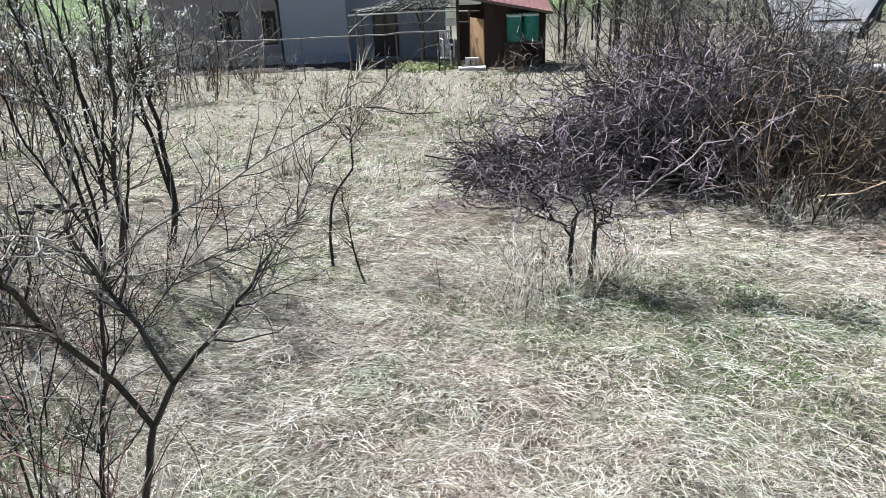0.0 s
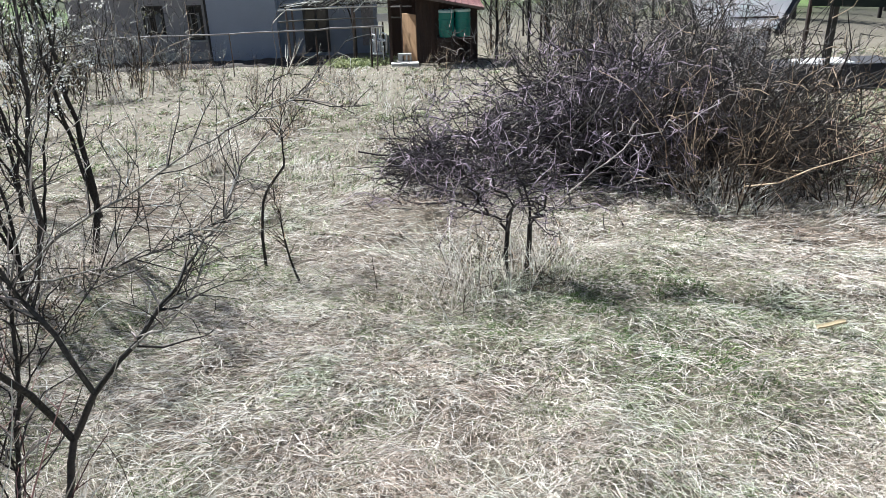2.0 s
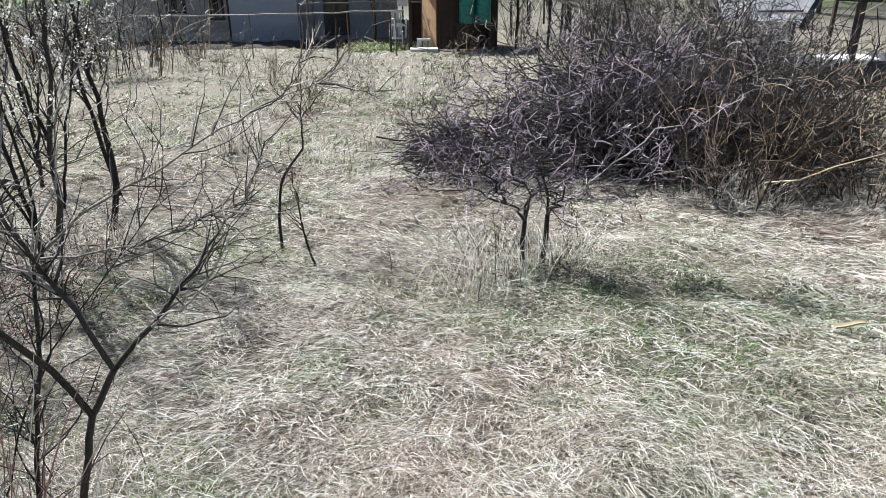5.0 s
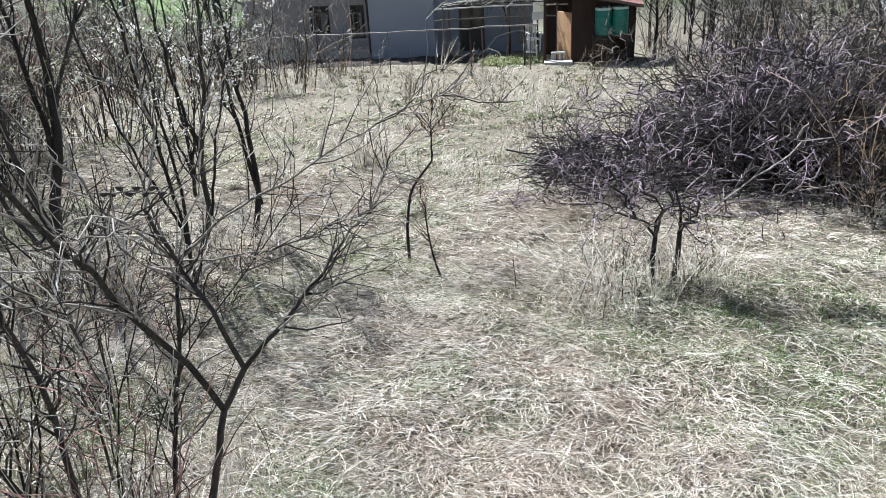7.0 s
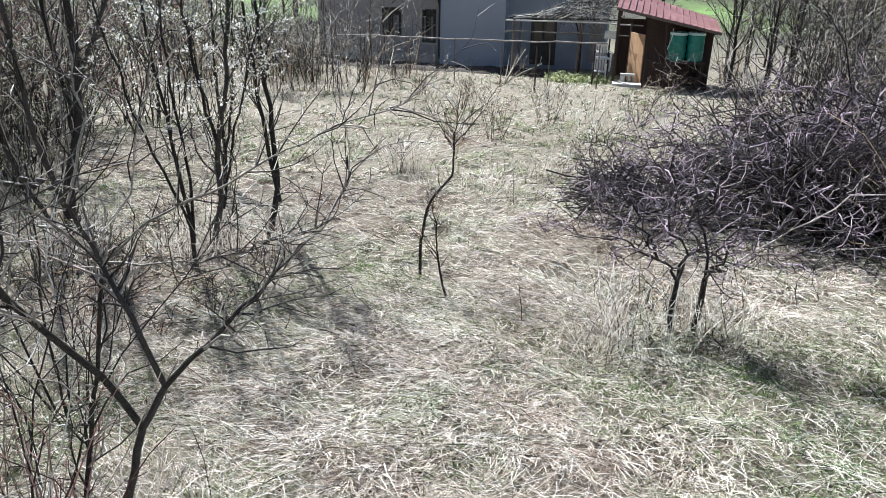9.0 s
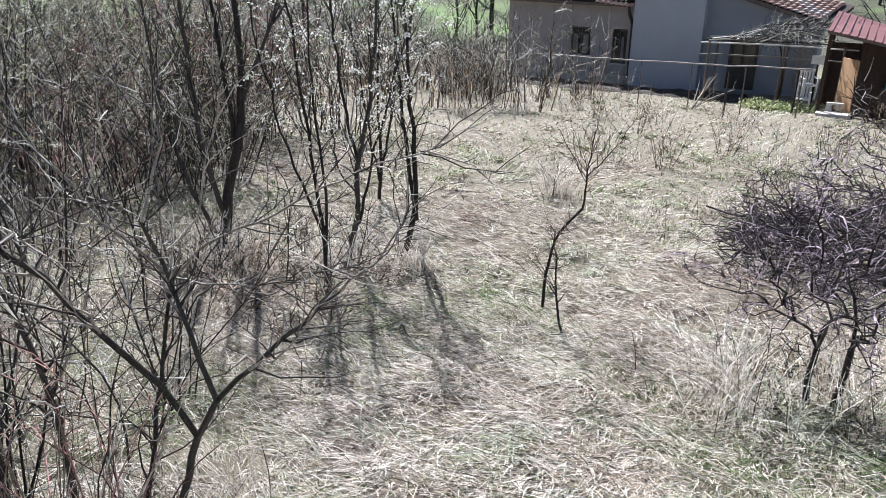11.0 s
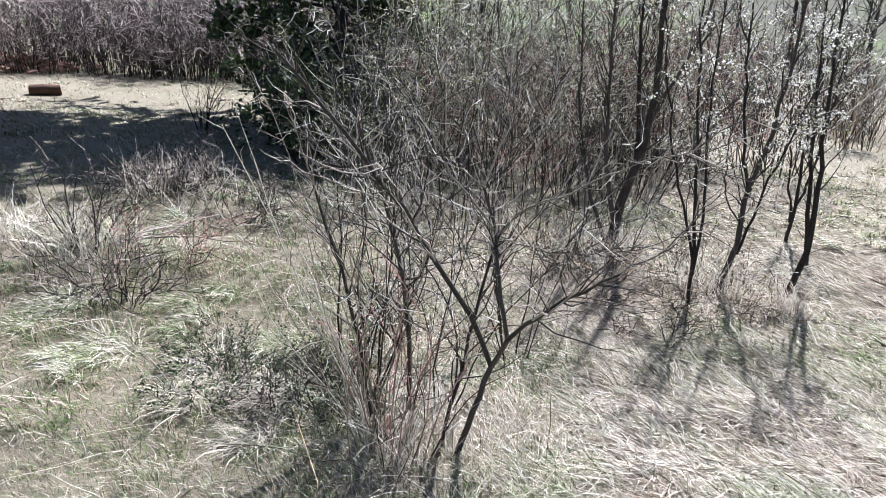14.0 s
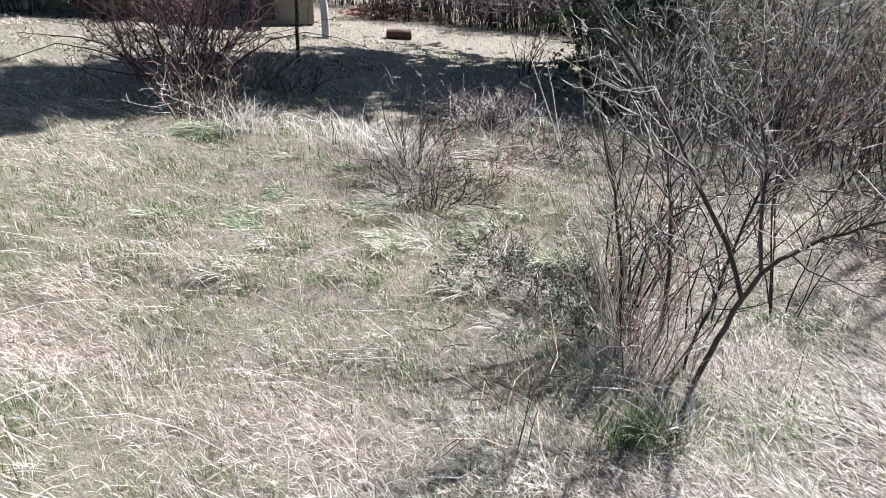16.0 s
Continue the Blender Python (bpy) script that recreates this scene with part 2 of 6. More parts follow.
# ---- mesh helpers ----
def mesh_of(name, verts, quads=None, tris=None, smooth=False):
    me = bpy.data.meshes.new(name)
    quads = np.zeros((0, 4), np.int32) if quads is None else np.asarray(quads, np.int32)
    tris = np.zeros((0, 3), np.int32) if tris is None else np.asarray(tris, np.int32)
    nq, nt = len(quads), len(tris)
    me.vertices.add(len(verts))
    me.vertices.foreach_set("co", np.asarray(verts, np.float32).ravel())
    me.loops.add(nq * 4 + nt * 3)
    me.loops.foreach_set("vertex_index", np.concatenate([quads.ravel(), tris.ravel()]))
    me.polygons.add(nq + nt)
    me.polygons.foreach_set("loop_start", np.concatenate([np.arange(nq) * 4, nq * 4 + np.arange(nt) * 3]).astype(np.int32))
    if smooth:
        me.polygons.foreach_set("use_smooth", np.ones(nq + nt, bool))
    me.update(calc_edges=True)
    return me


def part(name, shape, material, parent=None, label=""):
    """Links a bmesh or mesh as one object under a thing or a part."""
    if isinstance(shape, bmesh.types.BMesh):
        me = bpy.data.meshes.new(name)
        bmesh.ops.recalc_face_normals(shape, faces=shape.faces)
        shape.to_mesh(me)
        shape.free()
    else:
        me = shape
    if not me.materials:
        me.materials.append(material)
    ob = new(name, me)
    ob.parent = parent
    if label:
        ob["label"] = label
    return ob


def thing(name, at, label, category, group="", turn=0.0, kind=""):
    ob = new(name)
    ob.empty_display_size = 0.2
    ob.matrix_world = pose(*at, 0, 0, turn)
    return tagged(ob, label, category, group, kind)


def box(x0, y0, z0, x1, y1, z1, bevel=0.0, bm=None):
    out = bm or bmesh.new()
    made = bmesh.ops.create_cube(out, size=1.0, matrix=Matrix.Translation(((x0 + x1) / 2, (y0 + y1) / 2, (z0 + z1) / 2)) @ Matrix.Diagonal((abs(x1 - x0), abs(y1 - y0), abs(z1 - z0), 1)))
    if bevel:
        edges = list({e for v in made["verts"] for e in v.link_edges})
        bmesh.ops.bevel(out, geom=edges, offset=bevel, segments=2, affect="EDGES", profile=0.6)
    return out


def lathe(profile, sides=24, bm=None, at=(0, 0, 0)):
    """A turned solid from (radius, height) pairs."""
    out = bm or bmesh.new()
    rings = [[out.verts.new((at[0] + r * math.cos(2 * math.pi * k / sides), at[1] + r * math.sin(2 * math.pi * k / sides), at[2] + z)) for k in range(sides)] for r, z in profile]
    for a, b in zip(rings, rings[1:]):
        for k in range(sides):
            out.faces.new((a[k], a[(k + 1) % sides], b[(k + 1) % sides], b[k]))
    out.faces.new(rings[0][::-1])
    out.faces.new(rings[-1])
    return out


def prism(outline, y0, y1, bm=None):
    """An outline in x and z, pushed from y0 to y1."""
    out = bm or bmesh.new()
    a = [out.verts.new((x, y0, z)) for x, z in outline]
    b = [out.verts.new((x, y1, z)) for x, z in outline]
    out.faces.new(a)
    out.faces.new(b[::-1])
    for k in range(len(a)):
        j = (k + 1) % len(a)
        out.faces.new((a[j], a[k], b[k], b[j]))
    return out


def slab(corners, thick, bm=None):
    """Four corners of a sloping board, given a thickness downwards."""
    out = bm or bmesh.new()
    top = [out.verts.new(c) for c in corners]
    low = [out.verts.new((c[0], c[1], c[2] - thick)) for c in corners]
    out.faces.new(top)
    out.faces.new(low[::-1])
    for k in range(4):
        j = (k + 1) % 4
        out.faces.new((top[j], top[k], low[k], low[j]))
    return out


# ---- ground ----
def height(x, y):
    """The lie of the meadow, falling gently towards the house, and the hill far behind it."""
    x, y = np.asarray(x, float), np.asarray(y, float)
    z = 0.035 * np.sin(1.7 * x + 0.6 * y + 0.4) * np.sin(1.3 * y - 0.5 * x + 1.1) + 0.022 * np.sin(3.9 * x - 2.1 * y) * np.sin(3.1 * y + 1.9 * x + 0.7) + 0.045 * np.sin(5.3 * x + 2.6 * y + 1.5 * np.sin(1.3 * y)) * np.sin(4.4 * y - 2.2 * x + 1.2 * np.sin(1.1 * x)) * np.exp(-(x**2 + y**2) / 130)
    for mx, my, r, h in ((-1.2, 5.7, 1.4, -0.05), (-3.3, 6.7, 1.3, -0.08), (-5.2, 0.5, 0.75, 0.10), (-7.2, 1.3, 0.9, 0.22), (-2.3, 1.4, 0.7, 0.06), (-5.6, -0.9, 0.8, 0.12), (-3.4, 5.9, 0.8, 0.05), (0.9, 5.4, 0.6, 0.05)):
        z = z + h * np.exp(-((x - mx) ** 2 + (y - my) ** 2) / r**2)
    z = z - 0.076 * (np.clip(y, -8, 29.5) - 1.3)
    r = np.hypot(x, y)
    away = np.clip((r - 48) / 90, 0, 1)
    z = z + (away**2 * (3 - 2 * away)) * (15 + 5 * np.sin(0.018 * x + 1) + 3 * np.sin(0.031 * y))
    return z


def on_ground(x, y, lift=0.0):
    return (x, y, float(height(x, y)) + lift)


def build_ground():
    u = np.linspace(-1, 1, 221)
    gx, gy = np.meshgrid(-2 + 4.2 * np.sinh(5.6 * u), 6 + 4.2 * np.sinh(5.6 * u))
    z = height(gx, gy)
    verts = np.stack([gx, gy, z], -1).reshape(-1, 3)
    n = len(u)
    i = (np.arange(n - 1)[:, None] * n + np.arange(n - 1)).ravel()
    ob = new("ground", mesh_of("ground", verts, np.stack([i, i + 1, i + n + 1, i + n], 1), smooth=True))
    ob.data.materials.append(M_GROUND)
    tagged(ob, "uneven meadow ground thatched with dead grass", "ground", kind="structure")


build_ground()

# ---- growth ----
rng = np.random.default_rng(7)


def unit(v):
    return v / np.maximum(np.linalg.norm(v, axis=-1, keepdims=True), 1e-9)


def tubes(groups, sides=4):
    """One mesh's vertices and quads from groups of branches: points (N, K, 3) and radii (N, K)."""
    vs, qs, base = [], [], 0
    for P, R in groups:
        N, K, _ = P.shape
        if not N:
            continue
        t = unit(np.gradient(P, axis=1))
        ref = unit(rng.normal(size=(N, 1, 3)) * 0.3 + np.cross(t[:, :1], np.array([0.31, 0.47, 0.83])))
        n1 = unit(np.cross(t, ref))
        n2 = np.cross(t, n1)
        a = np.arange(sides) * 2 * np.pi / sides
        ring = P[:, :, None] + R[:, :, None, None] * (np.cos(a)[:, None] * n1[:, :, None] + np.sin(a)[:, None] * n2[:, :, None])
        vs.append(ring.reshape(-1, 3))
        i = base + np.arange(N)[:, None, None] * K * sides + np.arange(K - 1)[None, :, None] * sides
        k = np.arange(sides)[None, None]
        qs.append(np.stack([i + k, i + (k + 1) % sides, i + sides + (k + 1) % sides, i + sides + k], -1).reshape(-1, 4))
        base += N * K * sides
    return np.concatenate(vs), np.concatenate(qs)


def run(points, k=9, wiggle=0.0):
    """A smooth branch of k points through a few given ones."""
    p = np.asarray(points, float)
    s = np.r_[0, np.cumsum(np.linalg.norm(np.diff(p, axis=0), axis=1))]
    u = np.linspace(0, s[-1], k)
    q = np.stack([np.interp(u, s, p[:, c]) for c in range(3)], 1)
    if len(p) > 2:
        q[1:-1] = 0.5 * q[1:-1] + 0.25 * (q[:-2] + q[2:])
    q[1:-1] += rng.normal(scale=wiggle, size=(k - 2, 3)) if wiggle else 0
    return q


def stem(points, r0, r1, k=9, wiggle=0.0):
    return run(points, k, wiggle)[None], np.linspace(r0, r1, k)[None]


def sprout(P, R, count, length, angle=(25, 65), k=4, wiggle=0.25, up=0.15, thin=0.6, where=(0.25, 1.0), least=0.0008, tip=0.3):
    """New branches on given ones."""
    N, K, _ = P.shape
    L = np.linalg.norm(np.diff(P, axis=1), axis=2).sum(1)
    who = rng.choice(N, count, p=L / L.sum())
    f = rng.uniform(*where, count) * (K - 1.001)
    i = f.astype(int)
    w = (f - i)[:, None]
    at = P[who, i] * (1 - w) + P[who, i + 1] * w
    r = (R[who, i] * (1 - w[:, 0]) + R[who, i + 1] * w[:, 0]) * thin
    t = unit(P[who, i + 1] - P[who, i])
    side = unit(np.cross(t, rng.normal(size=(count, 3))))
    a = np.radians(rng.uniform(*angle, count))[:, None]
    d = unit(np.cos(a) * t + np.sin(a) * side + np.array([0, 0, up]))
    step = (rng.uniform(*length, count) * (1 - 0.35 * f / K) / (k - 1))[:, None]
    out = [at]
    for _ in range(k - 1):
        out.append(out[-1] + d * step)
        d = unit(d + rng.normal(scale=wiggle, size=(count, 3)) + np.array([0, 0, up * 0.5]))
    r = np.maximum(r, least)
    return np.stack(out, 1), r[:, None] * np.linspace(1, tip, k)[None]


def specks(P, count, size, k_sides=1, droop=0.0):
    """Small leaves or petals along branches."""
    N, K, _ = P.shape
    who = rng.integers(0, N, count)
    f = rng.uniform(0.25, 1, count) * (K - 1.001)
    i = f.astype(int)
    w = (f - i)[:, None]
    at = P[who, i] * (1 - w) + P[who, i + 1] * w + rng.normal(scale=size[1] * 0.4, size=(count, 3))
    a = unit(rng.normal(size=(count, 3)))
    b = unit(np.cross(a, rng.normal(size=(count, 3))))
    s = rng.uniform(*size, count)[:, None]
    v = np.stack([at, at + a * s * 0.5 + b * s * 0.3, at + a * s, at + a * s * 0.5 - b * s * 0.3], 1)
    v[:, 1:, 2] -= droop
    return v.reshape(-1, 3), np.arange(count * 4).reshape(-1, 4)


def shrub(name, label, category, groups, base=(0, 0, 0), group="", kind=""):
    """A woody plant from groups: (part name, branches, sides, material) or (part name, (verts, quads), 0, material).
    Branches named in the singular become a part each; the finer ones stay together."""
    ob = thing(name, base, label, category, group, kind=kind)
    for pname, data, sides, mat in groups:
        if sides and pname in ("trunk", "limb", "pale_limb", "bough", "branch", "stem"):
            for P, R in data:
                for k in range(len(P)):
                    v, q = tubes([(P[k:k + 1], R[k:k + 1])], sides)
                    part(pname, mesh_of(pname, v, q, smooth=True), mat, ob)
            continue
        v, q = tubes(data, sides) if sides else data
        tagged(part(pname, mesh_of(pname, v, q, smooth=bool(sides)), mat, ob), kind="stuff")
    return ob


def fan(count, spread, length, radius, lean=(5, 30), k=6, wiggle=0.10, up=0.10, face=None):
    """Stems that rise from one foot."""
    a = rng.uniform(0, 2 * np.pi, count) if face is None else rng.normal(face[0], face[1], count)
    r = spread * np.sqrt(rng.uniform(0, 1, count))
    le = np.radians(rng.uniform(*lean, count))
    d = np.stack([np.cos(a) * np.sin(le), np.sin(a) * np.sin(le), np.cos(le)], 1)
    at = np.stack([r * np.cos(a), r * np.sin(a), -0.04 + 0 * a], 1)
    step = (rng.uniform(*length, count) / (k - 1))[:, None]
    out = [at]
    for _ in range(k - 1):
        out.append(out[-1] + d * step)
        d = unit(d + rng.normal(scale=wiggle, size=(count, 3)) + np.array([0, 0, up]))
    rr = rng.uniform(*radius, count)[:, None] * np.linspace(1, 0.3, k)[None]
    return np.stack(out, 1), rr


# ---- house ----
def window_unit(parent, x0, x1, z0, z1, y):
    w = part("window", box(x0, y, z0, x1, y + 0.12, z1), M_FRAME, parent, "dark timber window with small panes")
    xm, zm = (x0 + x1) / 2, z0 + (z1 - z0) * 0.62
    for a, b in ((x0 + 0.06, xm - 0.025), (xm + 0.025, x1 - 0.06)):
        for c, d in ((z0 + 0.06, zm - 0.025), (zm + 0.025, z1 - 0.06)):
            part("pane", box(a, y - 0.012, c, b, y - 0.003, d), M_GLASS, w)
    for a, b in ((x0 + 0.09, xm - 0.16), (xm + 0.06, x1 - 0.14)):
        part("curtain", box(a, y - 0.0165, z0 + 0.10, b, y - 0.0125, z1 - 0.30), M_CURTAIN, w)
    part("sill", box(x0 - 0.08, y - 0.12, z0 - 0.07, x1 + 0.08, y + 0.05, z0 - 0.002, 0.01), M_CONCRETE, w)
    for a, b in ((x0 - 0.07, x0 - 0.002), (x1 + 0.002, x1 + 0.07)):
        part("casing", box(a, y - 0.03, z0, b, y + 0.05, z1), M_FRAME, w)
    part("casing", box(x0 - 0.07, y - 0.03, z1 + 0.002, x1 + 0.07, y + 0.05, z1 + 0.07), M_FRAME, w)
    return w


def tile_field(origin, along, upslope, n_cols, n_rows, w=0.22, course=0.34):
    """Courses of rounded roof tiles, each lapping the one below."""
    o, a, u = Vector(origin), Vector(along).normalized(), Vector(upslope).normalized()
    nrm = a.cross(u).normalized()
    verts, quads = [], []
    for r in range(n_rows):
        for c in range(n_cols):
            j = 0.012 * math.sin(c * 12.9 + r * 7.7)
            for end, lift in ((0.0, 0.055), (course * 1.08, 0.015)):
                for k in range(5):
                    s = (k / 4 - 0.5) * math.pi
                    p = o + a * (c * w + (k / 4) * w * 0.98) + u * (r * course + end + j) + nrm * (lift + 0.045 * math.cos(s) + j * 0.5)
                    verts.append(p)
            b = len(verts) - 10
            quads += [(b + k, b + k + 1, b + 6 + k, b + 5 + k) for k in range(4)]
            # the open lower end of the tile
            for k in range(5):
                verts.append(Vector(verts[b + k]) - nrm * 0.03)
            quads += [(b + 10 + k, b + 11 + k, b + 1 + k, b + k) for k in range(4)]
    return mesh_of("tiles", np.array([tuple(v) for v in verts]), quads, smooth=False)


def build_house():
    h = thing("house", on_ground(-7.2, 31.0), "single-storey plastered house with an orange tiled roof", "house")
    x, y = -7.2, 31.0      # the thing's own origin

    def wall(outline, y0, y1, mat, name="wall", label=""):
        return part(name, prism([(px - x, pz) for px, pz in outline], y0 - y, y1 - y), mat, h, label)

    # wing with two windows: the wall is pieced round its openings
    ws = ((-9.66, -8.78, 1.00, 2.14), (-7.90, -7.28, 0.76, 2.12))
    xs, top = (-12.5, -9.66, -8.78, -7.90, -7.28, -6.9), 3.22
    for k in range(5):
        a, b = xs[k], xs[k + 1]
        hole = [w for w in ws if abs(w[0] - a) < 1e-6]
        if hole:
            wall([(a, -0.1), (b, -0.1), (b, hole[0][2]), (a, hole[0][2])], 31.0, 31.3, M_PLASTER, "wall", "beige plaster wall in shade")
            wall([(a, hole[0][3]), (b, hole[0][3]), (b, top), (a, top)], 31.0, 31.3, M_PLASTER)
        else:
            wall([(a, -0.1), (b, -0.1), (b, top), (a, top)], 31.0, 31.3, M_PLASTER)
    for w in ws:
        window_unit(h, w[0] - x, w[1] - x, w[2], w[3], 31.1 - y)
    wall([(-12.5, -0.1), (-7.2, -0.1), (-7.2, 3.1), (-12.5, 3.1)], 37.7, 38.0, M_PLASTER)
    part("wall", box(-12.5 - x, 0.3, -0.1, -12.2 - x, 6.7, 3.2), M_PLASTER, h)
    # blank bay standing forward, its top rising with the verge
    wall([(-6.98, -0.1), (-4.30, -0.1), (-4.30, 4.25), (-5.0, 4.15), (-6.98, 3.36)], 30.5, 37.0, M_BLUEPLASTER, "wall", "blank blue-grey rendered wall")
    part("verge", slab([(-7.35 - x, -0.62, 3.33), (-4.9 - x, -0.62, 4.30), (-4.9 - x, -0.25, 4.36), (-7.35 - x, -0.25, 3.39)], 0.10), M_MORTAR, h, "pale mortared verge")
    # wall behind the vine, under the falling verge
    # its plaster colour carries the deeper shade
    wall([(-4.35, -0.1), (-0.3, -0.1), (-0.3, 2.66), (-4.35, 3.86)], 31.2, 31.5, M_SHADEPLASTER, "wall", "set-back plaster wall, its deep shade put into a darker grey")
    wall([(-4.35, -0.1), (-0.3, -0.1), (-0.3, 2.66), (-4.35, 3.86)], 37.0, 37.3, M_SHADEPLASTER)
    part("wall", box(-0.6 - x, 0.5, -0.1, -0.3 - x, 6.0, 2.66), M_SHADEPLASTER, h)
    d = part("door", box(-3.32 - x, 0.12, 0.1, -2.28 - x, 0.19, 2.08, 0.01), M_FRAME, h, "dark wooden double door with glass")
    for a in (-3.22, -2.74):
        part("pane", box(a - x, 0.10, 1.05, a + 0.36 - x, 0.117, 1.95), M_GLASS, d)
    part("shutter", box(-0.95 - x, 0.13, 0.3, -0.45 - x, 0.19, 1.95, 0.01), M_RAIL, h, "pale grey board")
    tagged(part("gable_tiles", tile_field((-4.55 - x, -0.1, 3.98), (4.2, 0, -1.24), (0.25, 1.0, 0.20), 20, 8), M_TILE, h, "falling roof of orange clay tiles"), kind="stuff")
    part("roof_deck", slab([(-4.5 - x, -0.05, 3.94), (-0.1 - x, -0.05, 2.64), (0.6 - x, 2.6, 3.18), (-3.8 - x, 2.6, 4.48)], 0.10), M_BOARD, h)
    part("bargeboard", slab([(-4.55 - x, -0.14, 3.98), (-0.1 - x, -0.14, 2.67), (-0.1 - x, -0.10, 2.67), (-4.55 - x, -0.10, 3.98)], 0.16), M_PIPE, h)
    # wing roof: eave in front, rising to the back
    tagged(part("wing_tiles", tile_field((-12.75 - x, -0.42, 3.22), (1, 0, 0), (0, 1, 0.42), 26, 11), M_TILE, h, "weathered orange clay roof tiles"), kind="stuff")
    part("roof_deck", slab([(-12.75 - x, -0.38, 3.21), (-7.05 - x, -0.38, 3.21), (-7.05 - x, 3.4, 4.8), (-12.75 - x, 3.4, 4.8)], 0.10), M_BOARD, h)
    part("roof_deck", slab([(-12.75 - x, 3.4, 4.8), (-7.05 - x, 3.4, 4.8), (-7.05 - x, 7.3, 3.2), (-12.75 - x, 7.3, 3.2)], 0.10), M_TILE, h)
    tagged(part("corner_tiles", tile_field((-8.55 - x, -0.62, 3.12), (1, 0, -0.10), (0, 1, 0.42), 7, 3), M_TILE, h), kind="stuff")
    # gutter and downpipe with a swan neck
    v, q = tubes([stem([(-12.7 - x, -0.46, 3.16), (-7.3 - x, -0.5, 3.06)], 0.06, 0.06, 4)], 8)
    part("gutter", mesh_of("gutter", v, q, smooth=True), M_PIPE, h)
    v, q = tubes([stem([(-7.20 - x, -0.5, 3.05), (-7.20 - x, -0.42, 2.75), (-7.10 - x, -0.1, 2.45), (-7.09 - x, -0.08, 0.1)], 0.062, 0.062, 16)], 8)
    part("downpipe", mesh_of("downpipe", v, q, smooth=True), M_FRAME, h, "dark downpipe")
    part("plinth", box(-12.5 - x, -0.05, -0.1, -7.28 - x, -0.003, 0.28), M_CONCRETE, h)


build_house()


# ---- garden shed and what stands by it ----
def build_shed():
    s = thing("garden_shed", on_ground(1.1, 26.3), "dark brown board shed with a red sheet roof", "shed")
    # posts and plank walls: front faces the meadow, the door side faces the sun
    for px, py, pz in ((0.02, 0.0, 2.45), (2.08, 0.0, 1.95), (0.02, 2.2, 2.6), (2.08, 2.2, 2.1), (-0.9, 2.2, 2.8), (-0.95, 0.0, 2.6)):
        part("post", box(px - 0.05, py - 0.05, -0.05, px + 0.05, py + 0.05, pz, 0.008), M_BOARD, s)
    for k in range(14):
        a = 0.06 + k * 0.142
        part("plank", box(a, -0.02 - 0.008 * (k % 2), 0.05, a + 0.136, 0.015, 2.38 - 0.25 * (a / 2.08) * 2 + 0.02 * math.sin(k * 3)), M_BOARD, s)
    for k in range(14):
        a = 0.06 + k * 0.152
        part("plank", box(2.06, a, 0.05, 2.09 + 0.006 * (k % 2), a + 0.146, 1.98), M_BOARD, s)
    part("back_wall", box(-0.9, 2.2, 0.0, 2.05, 2.24, 2.05), M_BOARD, s)
    part("beam", slab([(-1.0, -0.09, 2.62), (2.2, -0.09, 1.93), (2.2, 0.0, 1.93), (-1.0, 0.0, 2.62)], 0.12), M_BOARD, s)
    part("roof", slab([(-1.05, -0.75, 2.62), (2.28, -0.75, 1.96), (2.45, 2.6, 2.12), (-0.9, 2.6, 3.02)], 0.035), M_REDMETAL, s, "faded red sheet-metal roof")
    for k in range(15):
        f = (k + 0.5) / 15
        x0, z0 = -1.05 + 3.33 * f, 2.62 - 0.66 * f
        part("seam", slab([(x0 - 0.012, -0.75, z0 + 0.025), (x0 + 0.012, -0.75, z0 + 0.022), (x0 + 0.16, 2.6, z0 + 0.425 - 0.24 * f), (x0 + 0.136, 2.6, z0 + 0.428 - 0.24 * f)], 0.02), M_REDMETAL, s)
    part("fascia", slab([(-1.05, -0.775, 2.60), (2.28, -0.775, 1.94), (2.28, -0.752, 1.94), (-1.05, -0.752, 2.60)], 0.07), M_PIPE, s)
    # sunlit door leaf, standing ajar on the side that faces the yard
    d = part("door", box(0, 0, 0, 0.95, 0.04, 1.62, 0.006), M_DOORWOOD, s, "sunlit orange-brown plank door standing ajar")
    d.matrix_local = pose(-0.02, -0.04, 0.10, 0, 0, 118)
    for k in range(3):
        part("batten", box(0.05, -0.025, 0.18 + 0.58 * k, 0.9, -0.002, 0.28 + 0.58 * k), M_BOARD, d)


build_shed()


def build_barrel():
    b = thing("water_barrel", on_ground(2.10, 25.85, 0.93), "green plastic water barrel with a lid paled for sunlight", "barrel", "barrels on the stand")
    R = 0.27
    part("body", lathe([(R * 0.9, 0.0), (R * 0.97, 0.03), (R, 0.1), (R * 1.0, 0.28), (R * 1.035, 0.30), (R * 1.035, 0.33), (R, 0.35), (R, 0.56), (R * 1.035, 0.58), (R * 1.035, 0.61), (R, 0.63), (R * 0.99, 0.80), (R * 0.93, 0.85)], 28), M_BARREL, b)
    # tall pale lid: the sun-lit rim is put into its shape and colour
    part("lid", lathe([(R * 1.01, 0.83), (R * 1.04, 0.85), (R * 1.03, 0.90), (R * 0.97, 0.915), (R * 0.86, 0.92), (R * 0.84, 0.90)], 28), M_SUNLID, b, "green lid paled for the sun on its rim")
    for s in (-1, 1):
        part("cap", lathe([(0.045, 0.90), (0.045, 0.93), (0.035, 0.935)], 12, at=(s * 0.11, 0.04, 0)), M_BARREL, b)
    return b


_barrel = build_barrel()
copy_thing(_barrel, pose(*on_ground(2.66, 25.85, 0.93), 0, 0, 40))


